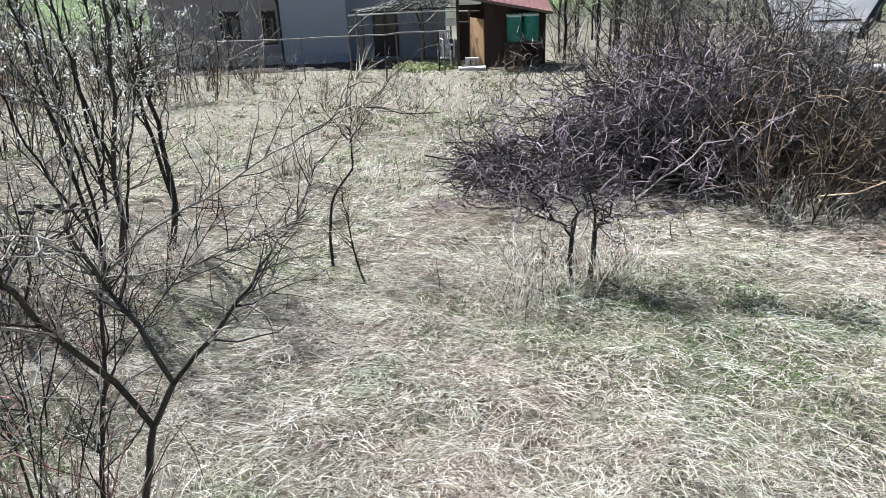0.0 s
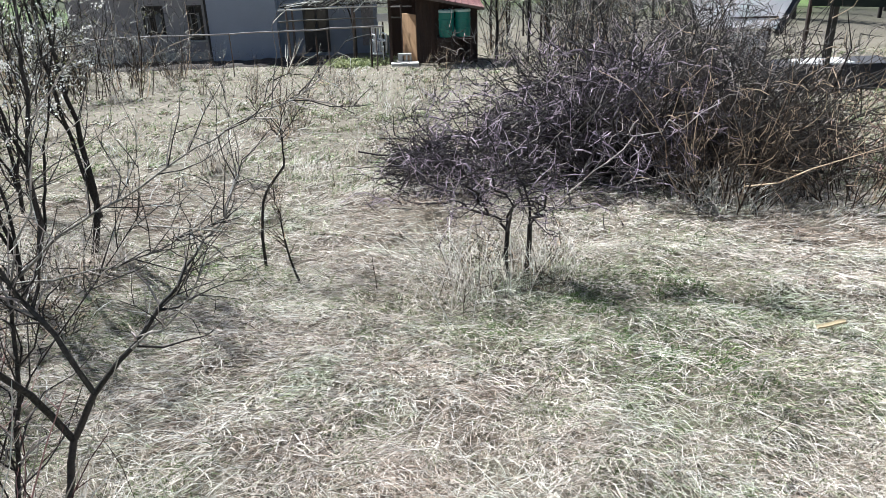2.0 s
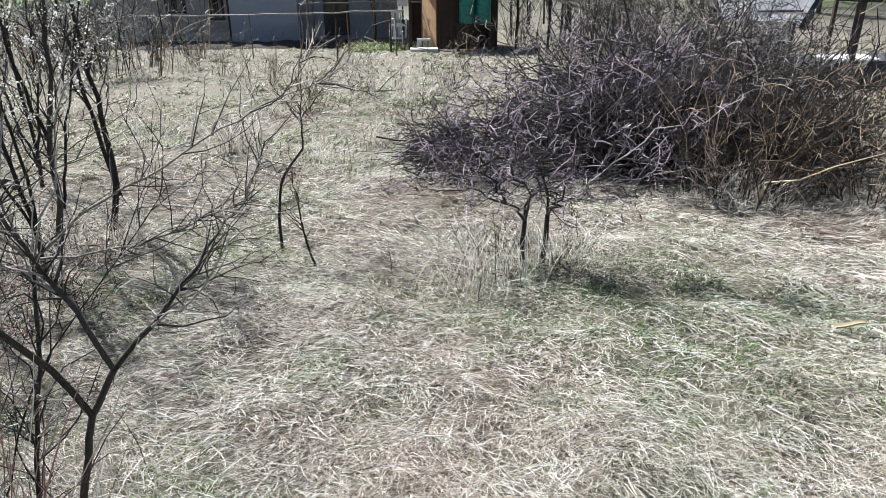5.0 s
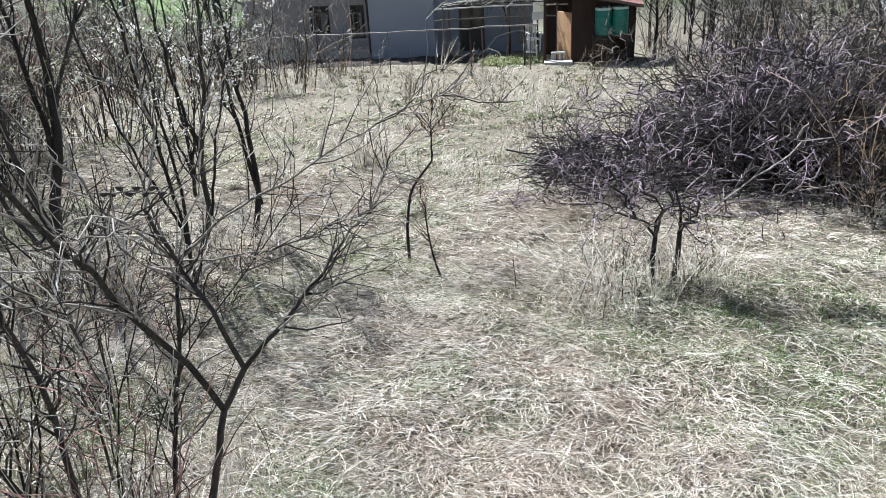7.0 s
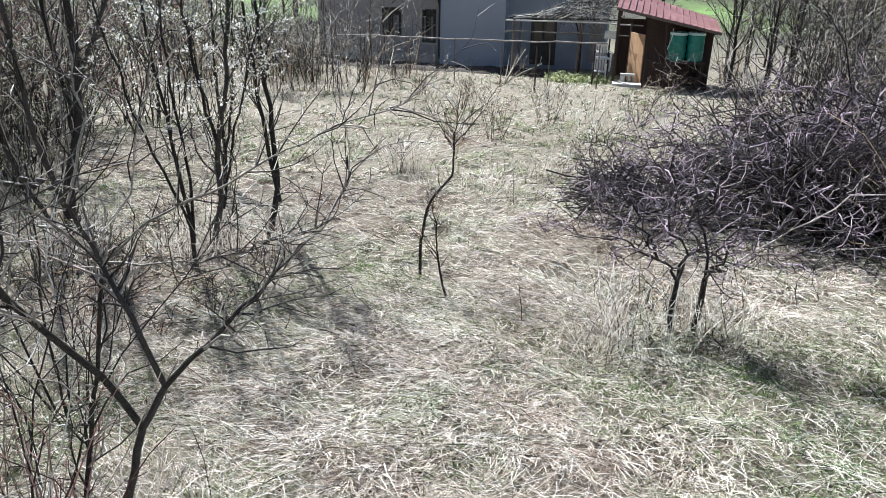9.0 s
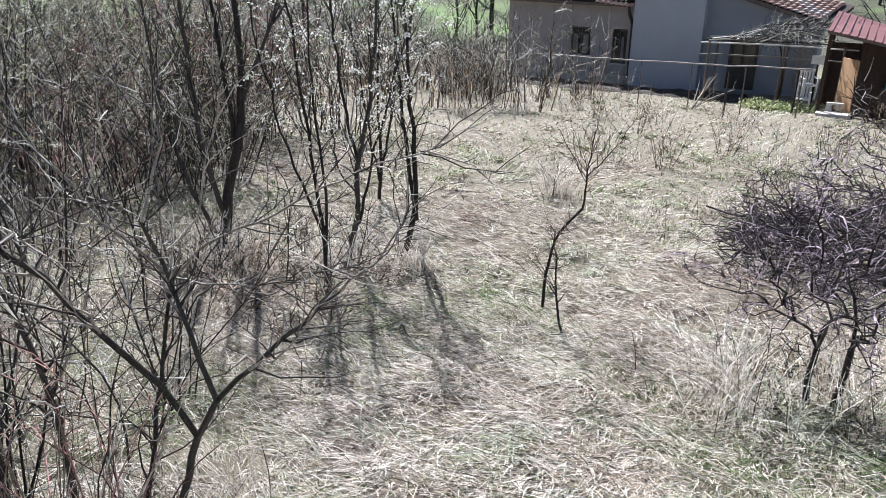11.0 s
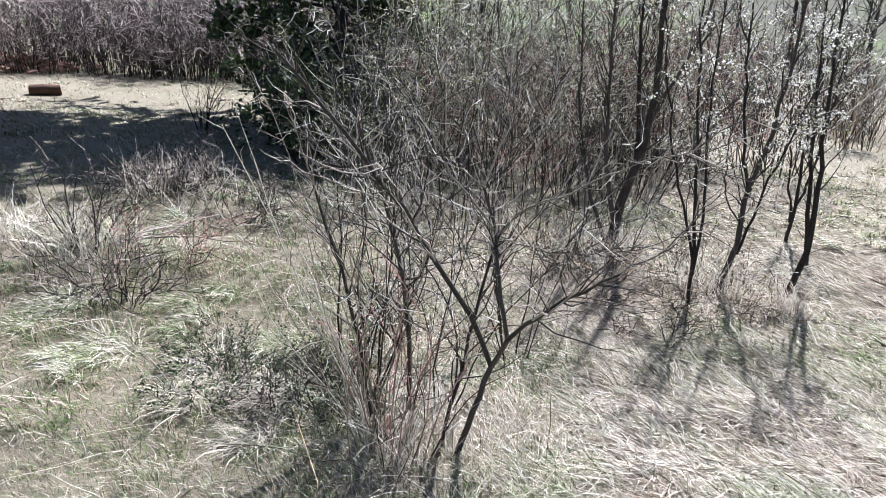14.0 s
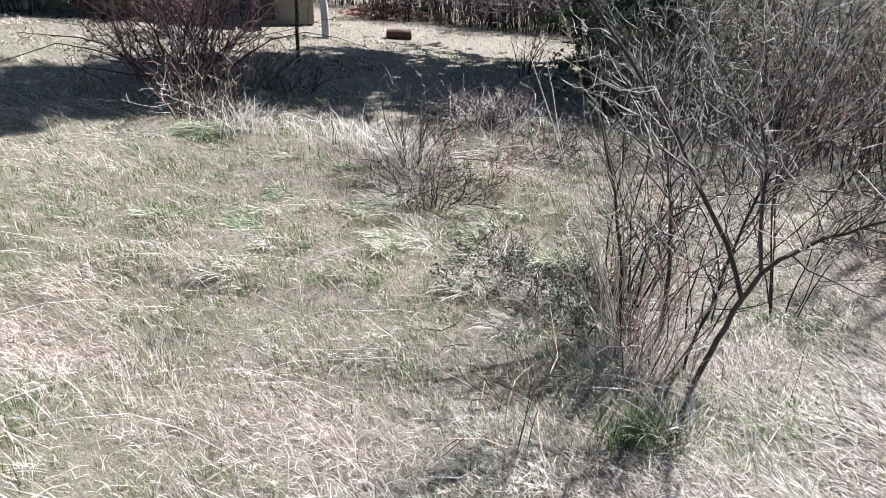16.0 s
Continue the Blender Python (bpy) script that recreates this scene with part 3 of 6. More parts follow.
def build_stand():
    s = thing("barrel_stand", on_ground(2.38, 25.85), "dark timber stand under two water barrels", "stand")
    part("shelf", box(-0.62, -0.3, 0.85, 0.62, 0.3, 0.928, 0.008), M_BOARD, s)
    for a in (-0.56, 0.56):
        for b in (-0.24, 0.24):
            part("leg", box(a - 0.045, b - 0.045, -0.05, a + 0.045, b + 0.045, 0.849), M_BOARD, s)
    part("brace", box(-0.56, -0.28, 0.35, 0.56, -0.25, 0.43), M_BOARD, s)


build_stand()


def build_block():
    b = thing("concrete_block", on_ground(0.62, 26.4), "white hollow concrete block beside the shed door", "block")
    for z in (0.0, 0.34):
        part("web", box(-0.24, -0.1, z, 0.24, 0.1, z + 0.06, 0.006), M_CONCRETE, b)
    for x in (-0.24, 0.04, 0.18):
        part("web", box(x, -0.1, 0.062, x + 0.06 + (0.10 if x < 0 else 0), 0.1, 0.338), M_CONCRETE, b)
    st = thing("doorstep", on_ground(0.55, 26.0), "low pale concrete step before the shed", "step")
    part("tread", box(-0.42, -0.25, -0.03, 0.55, 0.25, 0.13, 0.012), M_CONCRETE, st)


build_block()


def build_chair():
    c = thing("garden_chair", on_ground(-0.35, 27.0), "white plastic garden chair by the shed", "chair", "white garden chairs")
    part("seat", box(-0.24, -0.22, 0.40, 0.24, 0.22, 0.43, 0.012), M_WHITE, c)
    back = part("backrest", box(-0.25, 0.195, 0.80, 0.25, 0.232, 0.88, 0.012), M_WHITE, c)
    for k in range(5):
        part("slat", box(-0.22 + k * 0.095, 0.20, 0.43, -0.16 + k * 0.095, 0.225, 0.80, 0.006), M_WHITE, back)
    for a in (-0.22, 0.22):
        part("armrest", box(a - 0.03, -0.22, 0.63, a + 0.03, 0.2, 0.66, 0.01), M_WHITE, c)
        for b in (-0.2, 0.2):
            part("leg", box(a - 0.025, b - 0.025, -0.02, a + 0.025, b + 0.025, 0.63 if b < 0 else 0.45), M_WHITE, c)
    copy_thing(c, pose(*on_ground(-0.30, 27.35, 0.42), 6, 0, 25))
    sgn = thing("white_panel", on_ground(-0.10, 27.6), "small white panel on a dark stake", "panel")
    part("stake", box(-0.03, -0.03, -0.1, 0.03, 0.03, 1.45), M_BOARD, sgn)
    part("sheet", box(-0.2, -0.045, 1.46, 0.2, -0.032, 1.74, 0.004), M_WHITE, sgn)


build_chair()


def build_pergola():
    p = thing("vine_pergola", on_ground(-1.6, 28.6), "weathered pole pergola carrying a bare grapevine", "pergola")
    for x in (-2.0, 0.4, 2.2):
        for y in (-0.7, 1.2):
            part("pole", mesh_of("pole", *tubes([stem([(x, y, -0.1), (x + 0.03, y, 1.1), (x, y + 0.02, 2.1)], 0.05, 0.04, 5, 0.01)], 6), smooth=True), M_PIPE, p)
    for y, z in ((-0.7, 2.02), (0.2, 2.06), (1.2, 2.08), (-0.72, 1.62)):
        part("rail", mesh_of("rail", *tubes([stem([(-2.3, y, z), (0, y, z + 0.05), (2.6, y + 0.03, z)], 0.03, 0.025, 7, 0.015)], 6), smooth=True), M_TWIG, p)
    lines = [stem([(rng.uniform(-2.2, 0), rng.uniform(-0.9, 1.2), 2.1), (rng.uniform(-0.6, 1.2), rng.uniform(-0.9, 1.2), rng.uniform(2.1, 2.85)), (rng.uniform(0.5, 2.6), rng.uniform(-0.9, 1.2), rng.uniform(2.05, 2.95))], 0.018, 0.008, 8, 0.04) for _ in range(26)]
    P, R = np.concatenate([l[0] for l in lines]), np.concatenate([l[1] for l in lines])
    t1 = sprout(P, R, 620, (0.25, 0.8), (25, 85), 4, 0.35, 0.08, 0.6, least=0.010)
    trunk = stem([(0.4, -0.6, -0.1), (0.5, -0.5, 1.0), (0.2, -0.3, 2.1)], 0.05, 0.03, 8, 0.02)
    part("vine", mesh_of("vine", *tubes([(P, R), t1, trunk], 4), smooth=True), M_TWIG, p, "bare grey grapevine canes")


build_pergola()


def build_rail_fence():
    f = thing("rail_fence", on_ground(-4.0, 24.2), "thin grey pipe rail on dark posts", "fence")
    for k in range(8):
        x = -7.2 + k * 1.55
        part("post", mesh_of("post", *tubes([stem([(x, 0, -0.2), (x + 0.02, 0, 0.7), (x, 0, 1.40)], 0.019, 0.017, 4)], 6), smooth=True), M_PIPE, f)
    part("rail", mesh_of("rail", *tubes([stem([(-7.6, 0, 1.30), (-4, 0, 1.36), (0, 0, 1.38), (3.9, 0, 1.46)], 0.024, 0.024, 22, 0.012)], 6), smooth=True), M_RAIL, f)


build_rail_fence()


def post_thing(x, y, h, r=0.04, lean=0.0, label="weathered dark wooden stake in the grass", mat=None):
    p = thing("stake", on_ground(x, y, -0.15), label, "stake")
    part("shaft", mesh_of("shaft", *tubes([stem([(0, 0, 0), (lean * 0.4, 0, h * 0.5), (lean, 0, h + 0.15)], r, r * 0.8, 6, 0.006)], 7), smooth=True), mat or M_BOARD, p)


post_thing(-0.55, 26.2, 1.35, 0.035)
post_thing(-2.1, 22.2, 1.30, 0.03)
post_thing(-11.35, -1.8, 1.5, 0.035, -0.12)
post_thing(5.35, 25.6, 1.6, 0.05, 0.02)


def build_beds():
    v, q = specks(np.array([[[rng.uniform(-2.3, 0.4), rng.uniform(26.2, 27.6), 0.02], [rng.uniform(-2.3, 0.4), rng.uniform(26.2, 27.6), 0.16]] for _ in range(500)]), 2600, (0.06, 0.13))
    hedge = thing("low_hedge", (0, 0, float(height(-0.95, 26.9))), "low sunlit yellow-green border plants", "plants")
    tagged(part("foliage", mesh_of("foliage", v, q), M_HEDGE, hedge), kind="stuff")
    P, R = fan(130, 1.0, (0.12, 0.3), (0.006, 0.01))
    P = P * np.array([1.35, 0.7, 1.0]) + np.array([-0.95, 26.9, 0.0])
    tagged(part("stalks", mesh_of("stalks", *tubes([(P, R)], 3)), M_BROWN, hedge), kind="stuff")
    # strip of dug earth along the house
    u = np.linspace(0, 1, 60)
    gx, gy = np.meshgrid(-11.5 + 9.2 * u, 27.8 + 2.4 * u[:16] / u[15])
    gz = 0.02 + 0.16 * np.sin(np.clip((gy - 27.8) / 2.4, 0, 1) * np.pi) + 0.05 * np.sin(gx * 5.1) * np.sin(gy * 6.3) + height(gx, gy)
    gz[0] -= 0.1
    gz[-1] -= 0.1
    i = (np.arange(15)[:, None] * 60 + np.arange(59)).ravel()
    bed = new("flower_bed", mesh_of("flower_bed", np.stack([gx, gy, gz], -1).reshape(-1, 3), np.stack([i, i + 1, i + 61, i + 60], 1), smooth=True))
    bed.data.materials.append(M_SOIL)
    tagged(bed, "strip of dark dug earth along the house", "soil", kind="structure")


build_beds()


# ---- far side: sheeted roof, pavilion, car ----
def build_pavilion():
    p = thing("pavilion", on_ground(11.5, 15.8, -0.08), "open garden pavilion with a dark green roof", "pavilion", turn=-30)
    for x, y in ((-1.4, -1.6), (1.9, -1.6), (-1.4, 1.6), (1.9, 1.6), (0.2, 1.7)):
        part("post", box(x - 0.05, y - 0.05, -0.1, x + 0.05, y + 0.05, 2.25, 0.01), M_FRAME, p)
    for x, s in ((-1.4, 1), (1.9, -1)):
        part("brace", slab([(x, 1.55, 1.7), (x + 0.55 * s, 1.55, 2.24), (x + 0.55 * s, 1.65, 2.24), (x, 1.65, 1.7)], 0.1), M_FRAME, p)
    part("roof", slab([(-1.9, -2.0, 2.18), (2.4, -2.0, 2.18), (2.4, 0.0, 3.0), (-1.9, 0.0, 3.0)], 0.08), M_DARKROOF, p, "dark green felt roof")
    part("roof", slab([(-1.9, 0.0, 3.0), (2.4, 0.0, 3.0), (2.4, 2.0, 2.18), (-1.9, 2.0, 2.18)], 0.08), M_DARKROOF, p)
    part("eave_board", box(-1.9, -2.04, 2.02, 2.4, -2.0, 2.16), M_DARKROOF, p)
    t = thing("long_table", on_ground(10.05, 15.9, -0.12), "long dark covered table with a white sheet on it", "table")
    part("cover", box(-1.5, -0.5, 0.12, 1.5, 0.5, 0.78, 0.03), M_DARKTABLE, t)
    part("sheet", box(-0.9, -0.40, 0.784, 0.35, 0.3, 0.80, 0.006), M_WHITE, t, "white sheet")
    for x in (-1.3, 1.3):
        part("leg", box(x - 0.05, -0.4, -0.02, x + 0.05, 0.4, 0.118), M_BOARD, t)


build_pavilion()
post_thing(10.25, 13.9, 2.3, 0.035, 0.28, "slender grey leaning pole by the pavilion", M_RAIL)


def build_sheeted_roof():
    s = thing("sheeted_shelter", on_ground(11.0, 21.5), "shelter covered in wrinkled white sheeting", "shelter")
    n = 28
    u = np.linspace(0, 1, n)
    ux, uy = np.meshgrid(u, u)
    gx, gy = -2.2 + (2.2 + 2.9 * uy) * ux, -1.2 + 3.0 * uy
    gz = 1.35 + 2.4 * ((gy + 1.2) / 3.0) - 0.16 * (gx + 2.2) / 4.6 + 0.012 * np.sin(gx * 6 + gy * 2.5) + 0.01 * np.sin(gy * 11 - gx * 3)
    v = np.stack([gx, gy, gz], -1).reshape(-1, 3)
    i = (np.arange(n - 1)[:, None] * n + np.arange(n - 1)).ravel()
    q = np.stack([i, i + 1, i + n + 1, i + n], 1)
    me = mesh_of("sheet", np.concatenate([v, v - (0, 0, 0.02)]), np.concatenate([q, q[:, ::-1] + n * n]), smooth=True)
    part("sheet", me, M_SHEET, s, "wrinkled white plastic sheeting")
    for x, y, z in ((-2.1, -1.1, 1.3), (-0.2, -1.1, 1.3), (-2.1, 1.7, 3.6), (0.3, 1.7, 3.5), (2.6, 1.7, 3.4)):
        part("post", box(x - 0.05, y - 0.05, -0.1, x + 0.05, y + 0.05, z), M_BOARD, s)
    part("edge_beam", slab([(-0.02, -1.2, 1.22), (0.16, -1.2, 1.22), (3.06, 1.8, 3.52), (2.88, 1.8, 3.52)], 0.16), M_FRAME, s, "dark weathered edge beam")
    for k in range(4):
        y = -0.9 + 0.8 * k
        part("batten", box(-2.25, y, 1.28 + 2.4 * (y + 1.2) / 3.0, -0.1 + 2.9 * (y + 1.2) / 3.0, y + 0.05, 1.33 + 2.4 * (y + 1.2) / 3.0), M_BOARD, s)
    for k in range(3):
        a = -1.32 + 0.36 * k
        part("wall_sheet", box(a, -1.22, 0.05, a + 0.37, -1.20, 1.20), M_SHEET, s)


build_sheeted_roof()


def build_car():
    c = thing("parked_car", on_ground(18.4, 22.5), "dark blue car parked on grass", "car", turn=12)
    body = [(-2.0, 0.35), (-2.05, 0.75), (-1.9, 0.92), (-1.05, 0.98), (1.55, 0.98), (2.0, 0.9), (2.05, 0.55), (2.0, 0.35)]
    part("body", prism(body, -0.85, 0.85), M_CAR, c)
    part("cabin", prism([(-1.1, 0.984), (-0.5, 1.42), (1.1, 1.44), (1.6, 0.984)], -0.74, 0.74), M_GLASS, c, "dark glass cabin")
    part("car_roof", box(-0.5, -0.72, 1.446, 1.1, 0.72, 1.48, 0.015), M_CAR, c)
    for x in (-1.3, 1.3):
        for y in (-0.80, 0.80):
            w = part("wheel", lathe([(0.31, -0.09), (0.33, -0.06), (0.33, 0.06), (0.31, 0.09)], 20), M_RUBBER, c)
            w.matrix_local = pose(x, y, 0.32, 90, 0, 0)
            part("rim", lathe([(0.19, -0.095), (0.19, 0.095)], 16), M_RAIL, w)


build_car()


# ---- the sun side of the meadow: outbuilding, birch, brick heap ----
def build_outbuilding():
    b = thing("outbuilding", on_ground(-18.34, -3.76), "low outbuilding with an olive-brown rendered wall", "outbuilding", turn=9.5)
    part("wall", box(0.9, -5.0, -0.1, 1.15, 1.25, 2.35), M_OLIVE, b, "stained olive-brown render")
    part("wall", box(-3.0, 1.0, -0.1, 0.895, 1.25, 2.35), M_OLIVE, b)
    part("wall", box(-3.0, -5.0, -0.1, -2.75, 0.995, 2.35), M_OLIVE, b)
    d = part("door", box(1.16, -0.55, 0.0, 1.20, 0.3, 1.65, 0.01), M_FRAME, b, "dark plank door")
    part("door_handle", box(1.201, -0.45, 0.85, 1.24, -0.40, 0.97), M_RAIL, d)
    part("roof", slab([(1.75, -5.6, 2.46), (1.75, 1.9, 2.46), (-3.6, 1.9, 3.0), (-3.6, -5.6, 3.0)], 0.2), M_DARKTABLE, b, "dark flat roof with a deep edge")


build_outbuilding()


def build_brick_heap():
    me = None
    r = random.Random(5)
    heap = thing("brick_heap", on_ground(-21.4, -0.9), "tumbled heap of old red bricks", "bricks")
    bm = box(-0.125, -0.06, -0.0325, 0.125, 0.06, 0.0325, 0.006)
    me = bpy.data.meshes.new("brick")
    bm.to_mesh(me)
    bm.free()
    me.materials.append(M_BRICK)
    for k in range(130):
        bx, by = r.gauss(0, 0.42), r.gauss(0, 0.85)
        top = 0.42 * math.exp(-(bx / 0.5) ** 2 - (by / 1.0) ** 2)
        a = part("brick", me, M_BRICK, heap)
        a.matrix_local = pose(bx, by, 0.03 + top * r.uniform(0.5, 1.0), r.gauss(0, 16), r.gauss(0, 16), r.uniform(0, 180))
    lg = thing("log", on_ground(-16.5, -0.15, 0.10), "short orange-brown log lying in grass", "log")
    v, q = tubes([stem([(0, -0.30, 0), (0.02, 0, 0.01), (0, 0.28, 0)], 0.13, 0.11, 8, 0.014)], 12)
    part("bark", mesh_of("bark", v, q, smooth=True), M_LOG, lg)
    for y in (-0.295, 0.275):
        e = part("end_grain", lathe([(0.10, -0.004), (0.10, 0.004)], 12), M_CARD, lg)
        e.matrix_local = pose(0, y, 0, 90, 0, 0)


build_brick_heap()


def build_card():
    c = thing("bark_strip", on_ground(2.80, 3.75, 0.07), "curled yellowish strip of bark in grass", "bark", turn=-6)
    u, w = np.meshgrid(np.linspace(-0.095, 0.095, 12), np.linspace(-0.02, 0.02, 5))
    z = 0.018 * (w / 0.02) ** 2 + 0.02 * np.sin(u * 16) + 0.02
    v = np.stack([u, w, z], -1).reshape(-1, 3)
    i = (np.arange(4)[:, None] * 12 + np.arange(11)).ravel()
    q = np.stack([i, i + 1, i + 13, i + 12], 1)
    part("strip", mesh_of("strip", np.concatenate([v, v - (0, 0, 0.006)]), np.concatenate([q, q[:, ::-1] + 60]), smooth=True), M_CARD, c)


build_card()


# ---- woody plants ----
def bramble(name, label, base, stems, spread, length, lean, n1, n2, mat, radius=(0.004, 0.010), up=0.03, wig=0.14, leaves=0, leaf_mat=None, leaf=(0.012, 0.03), face=None, l1=(0.2, 0.7), l2=(0.08, 0.3), sides=4, group="", category="shrub", squash=(1, 1, 1), trunk_mat=None, fine=(0.0036, 0.0026)):
    P, R = fan(stems, spread, length, radius, lean, 6, wig * 1.1, up, face)
    P = P * np.array(squash)
    t1 = sprout(P, R, n1, l1, (30, 85), 5 if wig > 0.25 else 4, 0.36 + 0.6 * max(0, wig - 0.2), 0.05, 0.65, (0.15, 1), fine[0])
    t2 = sprout(*t1, n2, l2, (35, 90), 3, 0.45, 0.03, 0.75, (0.15, 1), fine[1])
    groups = [("stem" if stems <= 300 and name in ("thicket_bush", "red_bush", "small_bush", "meadow_bush", "fallen_branch", "tangled_thicket", "brown_bush", "grey_bush", "evergreen_bush") else "stems", [(P, R)], sides, trunk_mat or mat), ("twigs", [t1, t2], 3, mat)]
    if leaves:
        groups.append(("leaves", specks(t2[0], leaves, leaf), 0, leaf_mat))
    return shrub(name, label, category, groups, base, group)


def near_shrub():
    base = (-1.69, 1.975, -0.085)
    o = np.array((-1.69, 2.03, 0.0))
    foot, low, high, knot = (-1.665, 2.02, -0.1), (-1.489, 2.163, 0.677), (-1.372, 2.18, 0.88), (-1.604, 2.241, 1.345)
    main = [stem([foot, (-1.575, 2.095, 0.34), low], 0.0155, 0.0125, 9, 0.004),
            stem([low, high], 0.012, 0.011, 5, 0.002),
            stem([high, (-1.20, 2.20, 1.06), (-1.063, 2.323, 1.215), (-0.98, 2.50, 1.32)], 0.0105, 0.005, 9, 0.006),
            stem([high, (-1.466, 2.155, 1.192), knot, (-1.657, 2.173, 1.593)], 0.010, 0.006, 9, 0.005),
            stem([low, (-1.542, 2.079, 0.95), (-1.615, 1.881, 1.279), (-1.639, 1.628, 1.672), (-1.626, 1.423, 1.944), (-1.57, 1.15, 2.27)], 0.012, 0.006, 13, 0.006),
            stem([(-1.73, 2.0, -0.1), (-1.72, 2.02, 0.236), (-1.733, 2.14, 0.566), (-1.62, 2.12, 0.95), knot], 0.010, 0.006, 11, 0.005),
            stem([(-2.14, 1.98, -0.1), (-2.197, 2.018, 0.433), (-2.111, 1.961, 0.828), (-2.2, 1.85, 1.45), (-2.3, 1.7, 2.0)], 0.014, 0.006, 11, 0.008),
            stem([(-2.05, 1.75, -0.1), (-2.1, 1.7, 0.5), (-2.3, 1.6, 1.1), (-2.45, 1.5, 1.7)], 0.012, 0.005, 9, 0.01)]
    long = [stem([knot, (-1.36, 2.21, 1.55), (-0.99, 2.27, 1.75), (-0.715, 2.28, 1.90), (-0.54, 2.30, 1.955), (-0.42, 2.32, 2.02)], 0.0062, 0.0022, 18, 0.006),
            stem([knot, (-1.33, 2.26, 1.36), (-1.1, 2.35, 1.40), (-0.80, 2.42, 1.52)], 0.005, 0.002, 12, 0.012),
            stem([knot, (-1.70, 2.30, 1.52), (-1.80, 2.40, 1.85), (-1.84, 2.45, 2.3)], 0.005, 0.002, 12, 0.012),
            stem([knot, (-1.53, 2.30, 1.60), (-1.42, 2.38, 2.0), (-1.36, 2.4, 2.35)], 0.005, 0.002, 12, 0.012),
            stem([(-0.98, 2.50, 1.32), (-0.86, 2.62, 1.45), (-0.80, 2.75, 1.62)], 0.006, 0.0025, 8, 0.01),
            stem([(-1.20, 2.20, 1.06), (-1.0, 2.18, 1.18), (-0.86, 2.22, 1.42)], 0.006, 0.0025, 8, 0.01),
            stem([knot, (-1.75, 2.0, 1.7), (-1.95, 1.9, 2.1)], 0.007, 0.003, 8, 0.012),
            stem([(-1.657, 2.173, 1.593), (-1.6, 2.25, 1.9), (-1.65, 2.3, 2.3)], 0.006, 0.0025, 8, 0.012),
            stem([(-1.615, 1.881, 1.279), (-1.9, 1.7, 1.5), (-2.25, 1.5, 1.85)], 0.007, 0.003, 8, 0.015),
            stem([(-1.64, 1.60, 1.70), (-1.48, 1.53, 1.80), (-1.24, 1.485, 1.826)], 0.004, 0.002, 8, 0.008),
            stem([(-2.111, 1.961, 0.828), (-1.9, 2.0, 1.15), (-1.75, 2.05, 1.6)], 0.006, 0.0025, 8, 0.012)]
    main = [(P - o, 1.22 * R) for P, R in main]
    long = [(P - o, R) for P, R in long]

    def joined(groups, k=10):
        Ps = np.stack([np.stack([np.interp(np.linspace(0, 1, k), np.linspace(0, 1, P.shape[1]), P[0, :, c]) for c in range(3)], 1) for P, _ in groups])
        Rs = np.stack([np.interp(np.linspace(0, 1, k), np.linspace(0, 1, R.shape[1]), R[0]) for _, R in groups])
        return Ps, Rs

    P, R = joined(main[2:] + long)
    t1 = sprout(P, R, 310, (0.18, 0.65), (25, 75), 5, 0.3, 0.2, 0.5, (0.3, 1), 0.0030)
    t2 = sprout(*t1, 620, (0.06, 0.24), (30, 75), 4, 0.32, 0.1, 0.6, (0.2, 1), 0.0022)
    spurs = sprout(P, R, 160, (0.015, 0.05), (50, 90), 3, 0.2, 0.1, 0.35, (0.1, 1), 0.0014)
    ob = shrub("forked_shrub", "leafless dark-barked forked shrub with thin twigs", "shrub",
               [("trunk", main[:2], 8, M_BARK), ("limb", main[2:], 7, M_LIMB), ("branch", long, 5, M_PALEBARK), ("twigs", [t1, spurs], 4, M_DARKTWIG), ("twiglets", [t2], 3, M_TWIG)], base)
    # dark seed pods in pairs along a level twig, each a flattened husk with a point
    away = Vector(o) - Vector(base)
    left, right = Vector((-1.64, 1.86, 1.668)) + away - Vector(o), Vector((-1.44, 1.885, 1.660)) + away - Vector(o)
    for k in range(8):
        c = left.lerp(right, k / 7) + Vector((0, 0, 0.013 if k in (2, 4, 6) else -0.008))
        bm = bmesh.new()
        bmesh.ops.create_icosphere(bm, subdivisions=2, radius=0.012, matrix=Matrix.Translation(c) @ Matrix.Rotation(0.5 * math.sin(7 * k), 4, "Y") @ Matrix.Diagonal((1.25, 0.55, 0.75, 1)))
        bmesh.ops.create_cone(bm, segments=6, radius1=0.006, radius2=0.0, depth=0.016, matrix=Matrix.Translation(c + Vector((0.017, 0, 0.003))) @ Matrix.Rotation(1.57, 4, "Y"))
        part("seed_pod", bm, M_POD, ob, "blackened seed pod")
    v, q = tubes([stem([left - Vector((0.20, 0.02, 0.02)), left, right, right + Vector((0.12, 0.05, -0.06))], 0.0032, 0.002, 12, 0.004)], 5)
    part("branch", mesh_of("branch", v, q, smooth=True), M_PALEBARK, ob)
    # pale curled leaves caught on the twigs
    for at, tall in (((-2.11, 2.63, 1.80), 0.06), ((-1.86, 2.25, 1.42), 0.05), ((-1.80, 2.24, 1.41), 0.06)):
        bm = bmesh.new()
        spot = Vector(at) - Vector(base)
        ring = [[bm.verts.new(spot + Vector((0.008 * math.sin(math.pi * (a + 0.15) / 6.3) * math.cos(1.1 * b), 0.010 * math.sin(1.1 * b), tall * (a / 6 - 0.5)))) for b in range(4)] for a in range(7)]
        for a in range(6):
            for b in range(3):
                bm.faces.new((ring[a][b], ring[a + 1][b], ring[a + 1][b + 1], ring[a][b + 1]))
